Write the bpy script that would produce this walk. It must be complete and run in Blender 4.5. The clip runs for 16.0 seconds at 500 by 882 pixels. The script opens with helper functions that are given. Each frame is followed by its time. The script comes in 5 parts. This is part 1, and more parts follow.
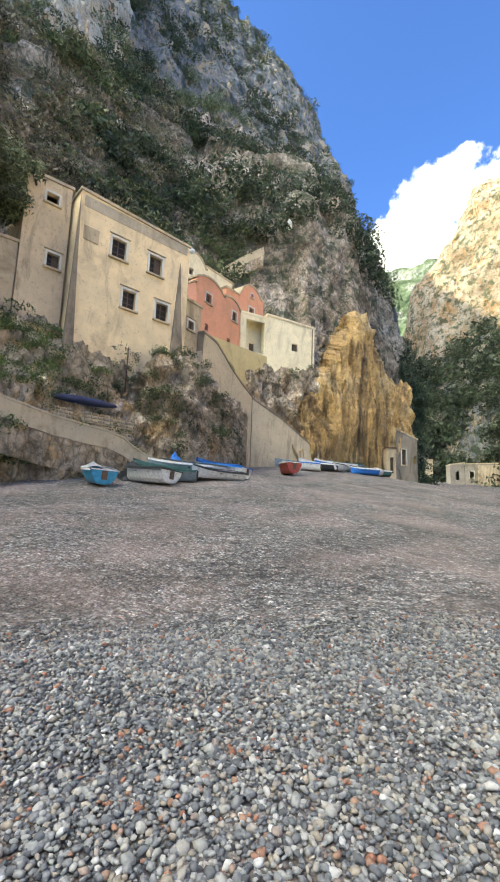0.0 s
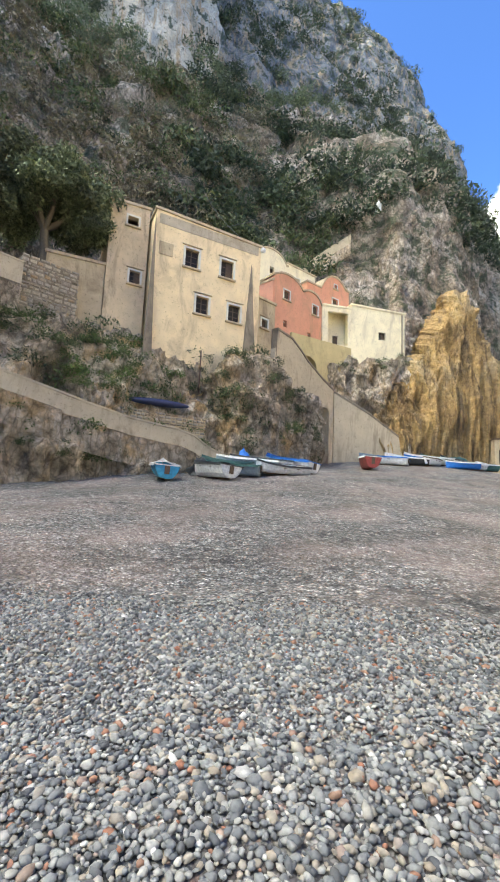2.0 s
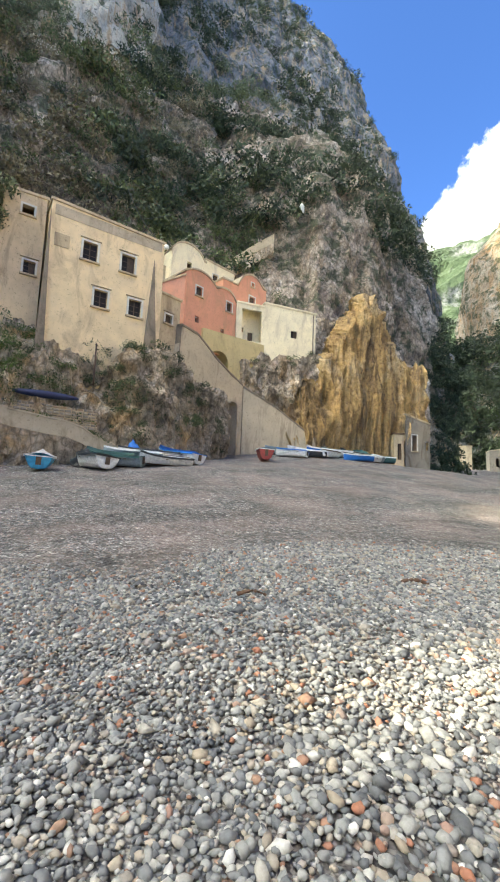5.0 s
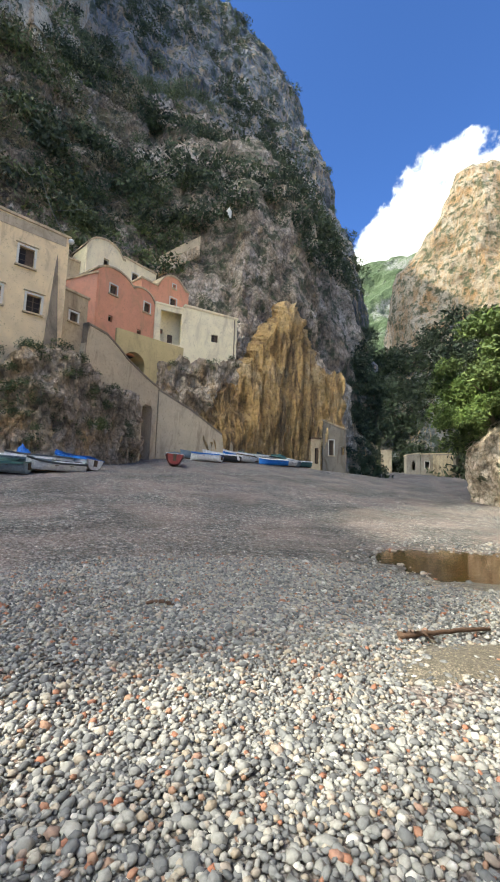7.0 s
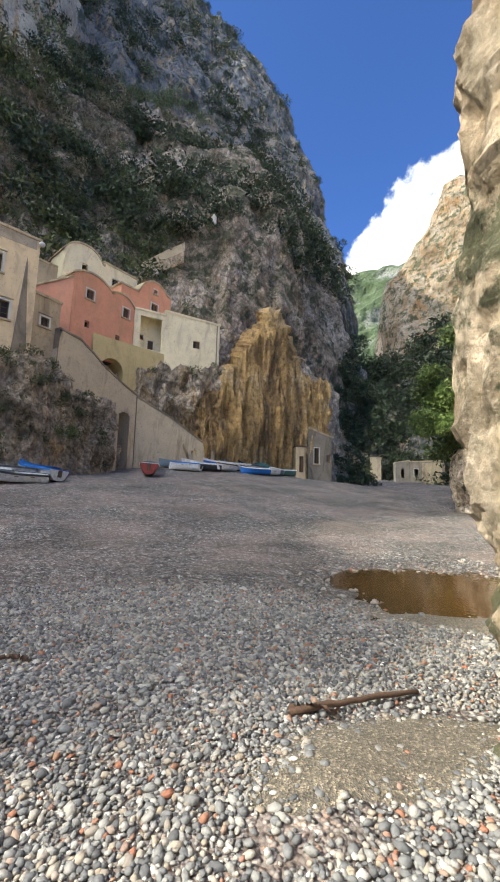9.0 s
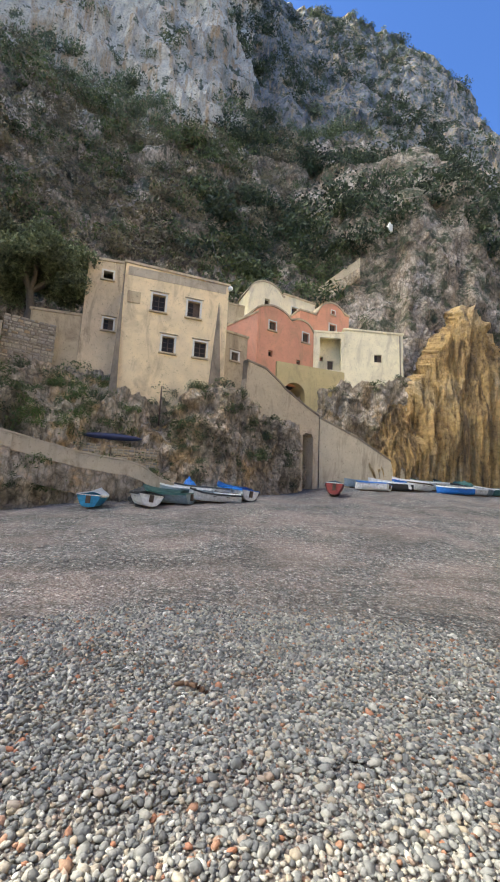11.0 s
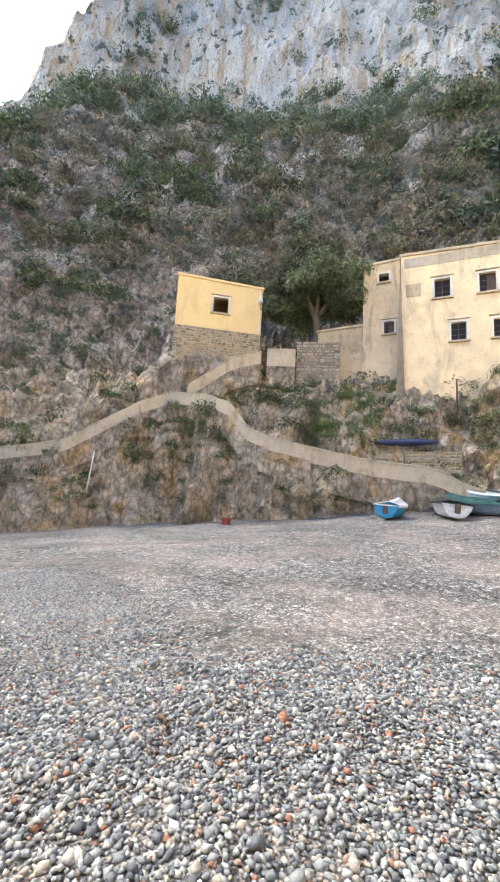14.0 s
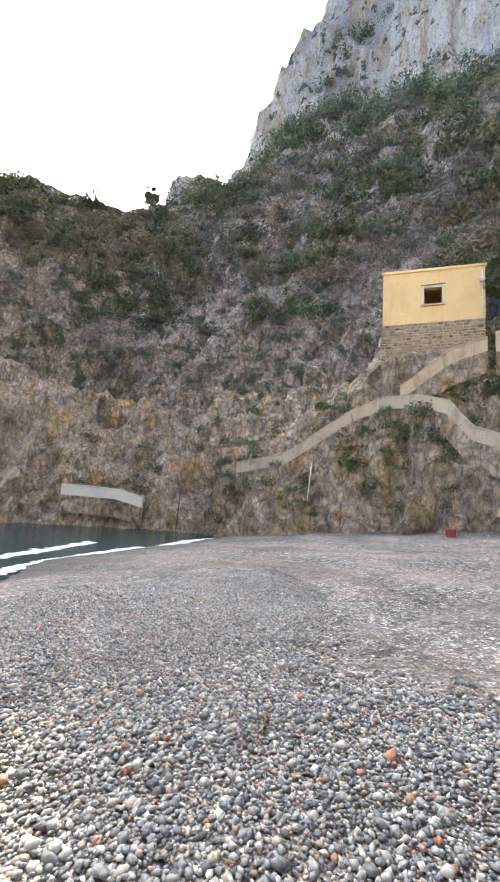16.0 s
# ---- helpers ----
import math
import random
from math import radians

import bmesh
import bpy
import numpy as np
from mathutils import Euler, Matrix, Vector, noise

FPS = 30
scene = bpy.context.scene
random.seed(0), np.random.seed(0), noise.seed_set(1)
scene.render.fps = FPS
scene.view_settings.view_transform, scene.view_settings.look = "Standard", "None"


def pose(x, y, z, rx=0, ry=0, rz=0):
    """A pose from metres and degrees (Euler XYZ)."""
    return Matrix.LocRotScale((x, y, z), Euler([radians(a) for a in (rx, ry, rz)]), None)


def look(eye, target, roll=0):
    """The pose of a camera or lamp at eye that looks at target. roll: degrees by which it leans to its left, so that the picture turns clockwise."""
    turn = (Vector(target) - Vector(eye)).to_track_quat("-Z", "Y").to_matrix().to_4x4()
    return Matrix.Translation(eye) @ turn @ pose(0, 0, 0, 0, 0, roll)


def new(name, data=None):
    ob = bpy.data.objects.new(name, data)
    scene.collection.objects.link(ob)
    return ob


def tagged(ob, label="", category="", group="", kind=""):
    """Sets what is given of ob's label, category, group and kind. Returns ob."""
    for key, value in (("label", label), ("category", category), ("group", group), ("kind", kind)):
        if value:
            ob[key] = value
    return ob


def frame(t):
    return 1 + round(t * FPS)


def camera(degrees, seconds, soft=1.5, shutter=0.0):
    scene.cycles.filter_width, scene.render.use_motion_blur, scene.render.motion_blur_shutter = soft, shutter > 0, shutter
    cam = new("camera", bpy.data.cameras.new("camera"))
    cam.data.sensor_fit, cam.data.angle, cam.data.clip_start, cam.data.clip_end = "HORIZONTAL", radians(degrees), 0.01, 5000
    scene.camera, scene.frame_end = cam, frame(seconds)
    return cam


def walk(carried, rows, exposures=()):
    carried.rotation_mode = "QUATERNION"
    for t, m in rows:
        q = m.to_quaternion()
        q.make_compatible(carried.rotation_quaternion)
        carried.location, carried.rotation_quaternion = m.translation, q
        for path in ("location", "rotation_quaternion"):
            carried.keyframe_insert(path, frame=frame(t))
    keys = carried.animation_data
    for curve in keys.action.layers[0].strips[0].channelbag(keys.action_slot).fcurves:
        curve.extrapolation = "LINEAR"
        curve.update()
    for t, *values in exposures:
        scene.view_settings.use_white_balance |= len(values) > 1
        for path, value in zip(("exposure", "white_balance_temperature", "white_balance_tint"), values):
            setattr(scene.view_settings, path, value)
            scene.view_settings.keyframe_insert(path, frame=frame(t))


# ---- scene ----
cam = camera(62.3, 16.0, soft=1.9)
PATH = [
    (0, (-13.737, -32.674, 1.438), (-12.405, -31.207, 1.714), 2.1),
    (0.5, (-13.168, -33.048, 1.45), (-12.082, -31.391, 1.724), 2.4),
    (1, (-12.578, -33.422, 1.406), (-11.633, -31.68, 1.676), 2.4),
    (1.5, (-12.034, -33.933, 1.399), (-11.129, -32.168, 1.657), 2.5),
    (2, (-11.508, -34.442, 1.37), (-10.597, -32.678, 1.613), 2.5),
    (2.5, (-11.08, -35.165, 1.394), (-10.146, -33.411, 1.621), 2.5),
    (3, (-10.527, -35.923, 1.325), (-9.585, -34.173, 1.544), 2.4),
    (5.5, (-7.734, -38.714, 1.461), (-6.554, -37.114, 1.678), 2.1),
    (6, (-7.093, -39.224, 1.544), (-5.847, -37.675, 1.764), 1.9),
    (6.5, (-6.437, -39.643, 1.681), (-5.142, -38.135, 1.906), 1.8),
    (7, (-5.834, -39.969, 1.785), (-4.507, -38.491, 2.019), 1.8),
    (7.5, (-5.179, -40.071, 1.891), (-3.824, -38.619, 2.133), 1.7),
    (8, (-4.696, -40.198, 2.029), (-3.318, -38.77, 2.279), 1.6),
    (10.5, (-3.435, -39.563, 2.062), (-2.512, -37.821, 2.399), 2.3),
    (11, (-3.402, -39.332, 2.05), (-2.822, -37.448, 2.387), 2.7),
    (11.5, (-3.331, -39.122, 2.037), (-3.118, -37.161, 2.368), 2.9),
    (12, (-3.295, -38.939, 1.992), (-3.387, -36.967, 2.316), 3.0),
    (12.5, (-3.273, -38.651, 2.031), (-3.582, -36.701, 2.351), 3.1),
    (13, (-3.239, -38.346, 2.103), (-3.709, -36.428, 2.419), 3.1),
    (13.5, (-3.128, -37.948, 2.139), (-3.742, -36.07, 2.452), 3.1),
    (14, (-3.056, -37.536, 2.137), (-3.831, -35.719, 2.446), 3.2),
    (14.5, (-2.93, -37.104, 2.192), (-3.896, -35.379, 2.496), 3.3),
    (15, (-2.659, -36.744, 2.234), (-3.84, -35.158, 2.533), 3.5),
    (15.5, (-2.281, -36.629, 2.278), (-3.688, -35.238, 2.57), 3.7),
    (16, (-1.943, -36.688, 2.223), (-3.561, -35.546, 2.505), 3.7),
]
walk(cam, [(t, look(eye, target, roll)) for t, eye, target, roll in PATH], [(0.0, 2.45, 7700, -3), (1.0, 2.68, 7700, -3), (2.5, 2.65, 7700, -3), (5.5, 2.3, 7600, -3), (7.0, 1.85, 7200, -1), (8.5, 1.7, 7100, 3), (10.5, 2.0, 7500, 0), (11.5, 2.45, 7600, 0), (13.0, 2.85, 7500, -1), (14.5, 3.25, 7600, 0), (16.0, 3.0, 7300, 0)])

# ---- light ----
SUN_AZ, SUN_EL = -69.5, 38.6
world = bpy.data.worlds.new("sky")
scene.world = world
world.use_nodes = True
wn = world.node_tree
bg = wn.nodes["Background"]
bg.inputs["Strength"].default_value = 0.11
skytex = wn.nodes.new("ShaderNodeTexSky")
skytex.sky_type = "NISHITA"
skytex.sun_disc = False
skytex.sun_elevation = radians(SUN_EL)
skytex.sun_rotation = radians(SUN_AZ)
skytex.air_density = 0.7
skytex.dust_density = 0.6
skytex.ozone_density = 5.0
coord = wn.nodes.new("ShaderNodeTexCoord")


def wnode(kind, **kw):
    n = wn.nodes.new(kind)
    for k, v in kw.items():
        n.inputs[k].default_value = v
    return n


def cloud_bank(az, el, wide, high):
    """A mask, one inside an ellipse of the sky round the direction given."""
    d = (math.sin(radians(az)) * math.cos(radians(el)), math.cos(radians(az)) * math.cos(radians(el)), math.sin(radians(el)))
    side = (math.cos(radians(az)), -math.sin(radians(az)), 0)
    up = Vector(side).cross(Vector(d))
    outs = []
    for axis, size in ((side, wide), (up, high)):
        dot = wn.nodes.new("ShaderNodeVectorMath")
        dot.operation = "DOT_PRODUCT"
        dot.inputs[1].default_value = axis
        wn.links.new(coord.outputs["Generated"], dot.inputs[0])
        sc = wn.nodes.new("ShaderNodeMath")
        sc.operation = "DIVIDE"
        sc.inputs[1].default_value = math.sin(radians(size))
        wn.links.new(dot.outputs["Value"], sc.inputs[0])
        sq = wn.nodes.new("ShaderNodeMath")
        sq.operation = "POWER"
        sq.inputs[1].default_value = 2
        ab = wn.nodes.new("ShaderNodeMath")
        ab.operation = "ABSOLUTE"
        wn.links.new(sc.outputs[0], ab.inputs[0])
        wn.links.new(ab.outputs[0], sq.inputs[0])
        outs.append(sq)
    front = wn.nodes.new("ShaderNodeVectorMath")
    front.operation = "DOT_PRODUCT"
    front.inputs[1].default_value = d
    wn.links.new(coord.outputs["Generated"], front.inputs[0])
    add = wn.nodes.new("ShaderNodeMath")
    add.operation = "ADD"
    wn.links.new(outs[0].outputs[0], add.inputs[0])
    wn.links.new(outs[1].outputs[0], add.inputs[1])
    inv = wn.nodes.new("ShaderNodeMath")
    inv.operation = "SUBTRACT"
    inv.inputs[0].default_value = 1.0
    wn.links.new(add.outputs[0], inv.inputs[1])
    gate = wn.nodes.new("ShaderNodeMath")
    gate.operation = "GREATER_THAN"
    gate.inputs[1].default_value = 0.2
    wn.links.new(front.outputs["Value"], gate.inputs[0])
    mx = wn.nodes.new("ShaderNodeMath")
    mx.operation = "MULTIPLY_ADD"
    mx.inputs[2].default_value = -1.0
    sh = wn.nodes.new("ShaderNodeMath")
    sh.operation = "ADD"
    sh.inputs[1].default_value = 1.0
    wn.links.new(inv.outputs[0], sh.inputs[0])
    wn.links.new(sh.outputs[0], mx.inputs[0])
    wn.links.new(gate.outputs[0], mx.inputs[1])
    return mx


# cloud over the valley in the north-east, a thin one by the spire, small wisps
CLOUDS = [(62, 31, 5, 3.5), (70, 35.5, 6, 4.5), (67, 32, 7, 4.5), (75, 33, 7, 5), (58, 28, 5, 3), (84, 36, 8, 6), (-55, 48, 4, 8)]
total = None
for c in CLOUDS:
    m = cloud_bank(*c)
    if total is None:
        total = m
    else:
        mm = wn.nodes.new("ShaderNodeMath")
        mm.operation = "MAXIMUM"
        wn.links.new(total.outputs[0], mm.inputs[0])
        wn.links.new(m.outputs[0], mm.inputs[1])
        total = mm
cn = wnode("ShaderNodeTexNoise", Scale=9.0, Detail=9.0, Roughness=0.58)
wn.links.new(coord.outputs["Generated"], cn.inputs["Vector"])
ca = wn.nodes.new("ShaderNodeMath")
ca.operation = "MULTIPLY_ADD"
ca.inputs[1].default_value = 4.5
ca.inputs[2].default_value = -2.35
wn.links.new(cn.outputs["Fac"], ca.inputs[0])
cs = wn.nodes.new("ShaderNodeMath")
cs.operation = "ADD"
wn.links.new(ca.outputs[0], cs.inputs[0])
wn.links.new(total.outputs[0], cs.inputs[1])
cr = wn.nodes.new("ShaderNodeMapRange")
cr.interpolation_type = "SMOOTHSTEP"
cr.inputs["From Min"].default_value = 0.0
cr.inputs["From Max"].default_value = 0.55
wn.links.new(cs.outputs[0], cr.inputs["Value"])
cmix = wn.nodes.new("ShaderNodeMix")
cmix.data_type = "RGBA"
wn.links.new(cr.outputs["Result"], cmix.inputs["Factor"])
# hazy air: deep blue away from the sun, a white glow round it
deep = wn.nodes.new("ShaderNodeMix")
deep.data_type, deep.blend_type = "RGBA", "MULTIPLY"
deep.inputs["Factor"].default_value = 1.0
deep.inputs["B"].default_value = (0.44, 0.62, 0.95, 1)
wn.links.new(skytex.outputs[0], deep.inputs["A"])
toward = wn.nodes.new("ShaderNodeVectorMath")
toward.operation = "DOT_PRODUCT"
toward.inputs[1].default_value = (math.sin(radians(SUN_AZ)) * math.cos(radians(SUN_EL)), math.cos(radians(SUN_AZ)) * math.cos(radians(SUN_EL)), math.sin(radians(SUN_EL)))
wn.links.new(coord.outputs["Generated"], toward.inputs[0])
glow = wn.nodes.new("ShaderNodeMapRange")
glow.inputs["From Min"].default_value = 0.45
glow.inputs["From Max"].default_value = 1.0
wn.links.new(toward.outputs["Value"], glow.inputs["Value"])
glow_pow = wnode("ShaderNodeMath")
glow_pow.operation = "POWER"
glow_pow.inputs[1].default_value = 3.2
wn.links.new(glow.outputs["Result"], glow_pow.inputs[0])
haze = wn.nodes.new("ShaderNodeMix")
haze.data_type, haze.blend_type = "RGBA", "ADD"
haze.inputs["B"].default_value = (35, 33.5, 31.5, 1)
wn.links.new(glow_pow.outputs[0], haze.inputs["Factor"])
wn.links.new(deep.outputs["Result"], haze.inputs["A"])
wn.links.new(haze.outputs["Result"], cmix.inputs["A"])
cmix.inputs["B"].default_value = (5.6, 5.75, 6.1, 1)
wn.links.new(cmix.outputs["Result"], bg.inputs["Color"])

sd = bpy.data.lights.new("sun", "SUN")
sd.energy = 2.0
sd.angle = radians(0.5)
sd.color = (1.0, 0.94, 0.86)
sun = new("sun", sd)
_a, _e = radians(SUN_AZ), radians(SUN_EL)
sun.matrix_world = look((0, 0, 0), (-math.sin(_a) * math.cos(_e), -math.cos(_a) * math.cos(_e), -math.sin(_e)))



# ---- materials ----
def material(name, rough=0.9, metal=0.0):
    m = bpy.data.materials.new(name)
    m.use_nodes = True
    b = m.node_tree.nodes["Principled BSDF"]
    b.inputs["Roughness"].default_value = rough
    b.inputs["Metallic"].default_value = metal
    return m


def N(m, kind, **kw):
    n = m.node_tree.nodes.new(kind)
    for k, v in kw.items():
        n.inputs[k].default_value = v
    return n


def L(m, a, b):
    m.node_tree.links.new(a, b)


def ramp(m, src, stops):
    r = m.node_tree.nodes.new("ShaderNodeValToRGB")
    while len(r.color_ramp.elements) < len(stops):
        r.color_ramp.elements.new(0.5)
    for e, (p, c) in zip(r.color_ramp.elements, stops):
        e.position, e.color = p, (*c, 1)
    L(m, src, r.inputs["Fac"])
    return r.outputs["Color"]


def mixc(m, fac, a, b, mode="MIX"):
    x = m.node_tree.nodes.new("ShaderNodeMix")
    x.data_type, x.blend_type = "RGBA", mode
    for sock, v in (("Factor", fac), ("A", a), ("B", b)):
        if isinstance(v, bpy.types.NodeSocket):
            L(m, v, x.inputs[sock])
        else:
            x.inputs[sock].default_value = v if sock == "Factor" else (*v, 1)
    return x.outputs["Result"]


def tex(m, scale, detail=6, rough=0.6, stretch=None, kind="ShaderNodeTexNoise", dist=0.0):
    tc = N(m, "ShaderNodeNewGeometry")
    n = N(m, kind)
    n.inputs["Scale"].default_value = scale
    if kind == "ShaderNodeTexNoise":
        n.inputs["Detail"].default_value = detail
        n.inputs["Roughness"].default_value = rough
        n.inputs["Distortion"].default_value = dist
    if stretch:
        mp = N(m, "ShaderNodeMapping")
        mp.inputs["Scale"].default_value = stretch
        L(m, tc.outputs["Position"], mp.inputs["Vector"])
        L(m, mp.outputs["Vector"], n.inputs["Vector"])
    else:
        L(m, tc.outputs["Position"], n.inputs["Vector"])
    return n


def bump(m, src, strength, distance):
    b = N(m, "ShaderNodeBump", Strength=strength, Distance=distance)
    L(m, src, b.inputs["Height"])
    p = m.node_tree.nodes["Principled BSDF"]
    if p.inputs["Normal"].is_linked:
        L(m, p.inputs["Normal"].links[0].from_socket, b.inputs["Normal"])
    L(m, b.outputs["Normal"], p.inputs["Normal"])


def base(m, col):
    p = m.node_tree.nodes["Principled BSDF"]
    if isinstance(col, bpy.types.NodeSocket):
        L(m, col, p.inputs["Base Color"])
    else:
        p.inputs["Base Color"].default_value = (*col, 1)
    return m


def rock_mat(name, stops, streak, streak_col, scale=0.12, green=0.0, relief=1.0, tall=0.12):
    m = material(name, 0.92)
    c = ramp(m, tex(m, scale, 9, 0.65).outputs["Fac"], stops)
    f = tex(m, 0.5, 7, 0.7, (1, 1, tall), dist=0.6)
    fr = ramp(m, f.outputs["Fac"], [(0.48, (0, 0, 0)), (0.62, (streak,) * 3)])
    c = mixc(m, fr, c, streak_col)
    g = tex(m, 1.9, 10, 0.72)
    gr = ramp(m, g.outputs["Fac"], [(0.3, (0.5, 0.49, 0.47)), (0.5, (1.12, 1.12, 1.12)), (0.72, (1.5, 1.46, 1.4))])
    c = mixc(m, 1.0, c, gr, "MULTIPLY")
    if green:
        v = tex(m, 0.35, 9, 0.7)
        vr = ramp(m, v.outputs["Fac"], [(0.52 - green * 0.1, (0, 0, 0)), (0.58, (0.85,) * 3)])
        c = mixc(m, vr, c, (0.035, 0.055, 0.022))
    if scale >= 0.1 and tall > 0.1:
        w = tex(m, 0.8, 6, 0.6, (1, 1, 0.6))
        wp = N(m, "ShaderNodeVectorMath")
        L(m, N(m, "ShaderNodeNewGeometry").outputs["Position"], wp.inputs[0])
        L(m, w.outputs["Color"], wp.inputs[1])
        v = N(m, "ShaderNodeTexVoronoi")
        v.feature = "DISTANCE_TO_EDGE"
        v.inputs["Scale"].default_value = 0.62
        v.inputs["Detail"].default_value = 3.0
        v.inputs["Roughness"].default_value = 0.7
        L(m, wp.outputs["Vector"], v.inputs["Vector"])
        # crevice shade painted in: colour darkens towards the cracks that the bump sinks
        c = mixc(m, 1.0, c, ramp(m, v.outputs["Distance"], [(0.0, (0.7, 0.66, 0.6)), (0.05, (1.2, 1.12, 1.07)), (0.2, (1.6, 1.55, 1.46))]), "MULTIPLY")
        bump(m, v.outputs["Distance"], 0.8, 0.7)
        mp = N(m, "ShaderNodeMapping")
        mp.inputs["Rotation"].default_value = (0.35, 0.5, 0.2)
        mp.inputs["Scale"].default_value = (1, 1, 0.4)
        L(m, wp.outputs["Vector"], mp.inputs["Vector"])
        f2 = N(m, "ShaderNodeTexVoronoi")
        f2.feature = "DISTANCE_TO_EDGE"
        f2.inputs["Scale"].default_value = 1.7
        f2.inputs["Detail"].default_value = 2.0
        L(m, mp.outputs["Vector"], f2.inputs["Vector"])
        # the tilted fissures get their shade in the colour as well
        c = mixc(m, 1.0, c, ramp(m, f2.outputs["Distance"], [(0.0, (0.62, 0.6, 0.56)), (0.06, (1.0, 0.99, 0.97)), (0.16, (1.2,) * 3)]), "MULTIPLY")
        bump(m, f2.outputs["Distance"], 0.9, 0.4)
    base(m, c)
    bump(m, g.outputs["Fac"], 0.9, 0.5 * relief)
    bump(m, tex(m, 9, 6, 0.7).outputs["Fac"], 0.6, 0.05 * relief)
    return m


M_CLIFF = rock_mat("limestone", [(0.38, (0.045, 0.05, 0.055)), (0.47, (0.12, 0.13, 0.138)), (0.56, (0.21, 0.215, 0.215)), (0.66, (0.34, 0.25, 0.15))], 0.65, (0.42, 0.29, 0.15), 0.07, 0.1, 1.6, 0.14)
M_WHITECLIFF = rock_mat("pale_limestone", [(0.34, (0.24, 0.23, 0.2)), (0.48, (0.5, 0.465, 0.39)), (0.66, (0.64, 0.57, 0.45))], 0.85, (0.42, 0.27, 0.14), 0.04, -0.6, 1.6, 0.028)
M_SLOPE = rock_mat("scrubby_rock", [(0.38, (0.09, 0.075, 0.055)), (0.47, (0.21, 0.18, 0.14)), (0.56, (0.32, 0.285, 0.235)), (0.66, (0.42, 0.385, 0.335))], 0.4, (0.24, 0.17, 0.1), 0.12, 0.3)
M_LOW = rock_mat("shore_rock", [(0.36, (0.17, 0.15, 0.115)), (0.46, (0.36, 0.32, 0.25)), (0.55, (0.48, 0.44, 0.37)), (0.63, (0.45, 0.34, 0.2))], 0.45, (0.4, 0.27, 0.12), 0.25, 0.0, 1.6)
M_OCHRE = rock_mat("ochre_rock", [(0.3, (0.26, 0.17, 0.08)), (0.5, (0.46, 0.3, 0.12)), (0.7, (0.54, 0.42, 0.25))], 0.8, (0.13, 0.09, 0.055), 0.2, 0.0, 1.3, 0.045)
M_WARM = rock_mat("sunlit_limestone", [(0.36, (0.13, 0.09, 0.055)), (0.46, (0.26, 0.21, 0.15)), (0.56, (0.34, 0.3, 0.24)), (0.66, (0.32, 0.19, 0.09))], 0.6, (0.3, 0.16, 0.06), 0.06, 0.35, 2.0)
M_NEAR = rock_mat("near_rock", [(0.38, (0.2, 0.175, 0.14)), (0.48, (0.42, 0.385, 0.325)), (0.6, (0.56, 0.53, 0.465))], 0.4, (0.4, 0.3, 0.19), 0.9, -0.3, 0.5)
M_FAR = rock_mat("far_slope", [(0.36, (0.03, 0.055, 0.02)), (0.5, (0.07, 0.1, 0.05)), (0.6, (0.2, 0.2, 0.19))], 0.3, (0.05, 0.08, 0.04), 0.03, 0.5, 3.0)


def plaster(name, col, dirt, dirt_amt=0.5):
    m = material(name, 0.9)
    a = tex(m, 0.8, 8, 0.65)
    c = mixc(m, ramp(m, a.outputs["Fac"], [(0.35, (0, 0, 0)), (0.75, (dirt_amt,) * 3)]), col, tuple(v * 0.72 for v in col))
    s = tex(m, 0.55, 8, 0.7, (1, 1, 0.35), dist=1.2)
    c = mixc(m, ramp(m, s.outputs["Fac"], [(0.5, (0, 0, 0)), (0.68, (dirt_amt,) * 3)]), c, dirt)
    q = tex(m, 5.0, 9, 0.75)
    c = mixc(m, ramp(m, q.outputs["Fac"], [(0.56, (0, 0, 0)), (0.66, (dirt_amt * 0.8,) * 3)]), c, tuple(v * 0.6 for v in dirt))
    base(m, c)
    bump(m, q.outputs["Fac"], 0.5, 0.03)
    return m


M_CREAM = plaster("cream_plaster", (0.88, 0.7, 0.43), (0.42, 0.31, 0.19), 0.7)
M_PALE = plaster("pale_plaster", (0.88, 0.78, 0.53), (0.44, 0.36, 0.24), 0.65)
M_PINK = plaster("pink_plaster", (0.68, 0.33, 0.22), (0.4, 0.24, 0.17), 0.6)
M_ORANGE = plaster("orange_plaster", (0.74, 0.35, 0.22), (0.42, 0.27, 0.15), 0.6)
M_YELLOW = plaster("yellow_plaster", (0.84, 0.62, 0.3), (0.6, 0.41, 0.17), 0.45)
M_DULL = plaster("stained_plaster", (0.56, 0.45, 0.29), (0.24, 0.175, 0.11), 0.9)
M_STAIN = plaster("grey_damp_plaster", (0.29, 0.235, 0.17), (0.1, 0.085, 0.065), 0.9)
M_TRIM = plaster("white_trim", (0.7, 0.68, 0.6), (0.45, 0.42, 0.35), 0.4)
M_WALL = plaster("rubble_wall", (0.32, 0.275, 0.21), (0.15, 0.12, 0.08), 1.0)


def plain(name, col, rough=0.6, metal=0.0, var=0.25, scale=6):
    m = material(name, rough, metal)
    t = tex(m, scale, 7, 0.65)
    base(m, mixc(m, ramp(m, t.outputs["Fac"], [(0.35, (0, 0, 0)), (0.7, (1, 1, 1))]), tuple(v * (1 - var) for v in col), tuple(min(1, v * (1 + var)) for v in col)))
    bump(m, t.outputs["Fac"], 0.3, 0.01)
    return m


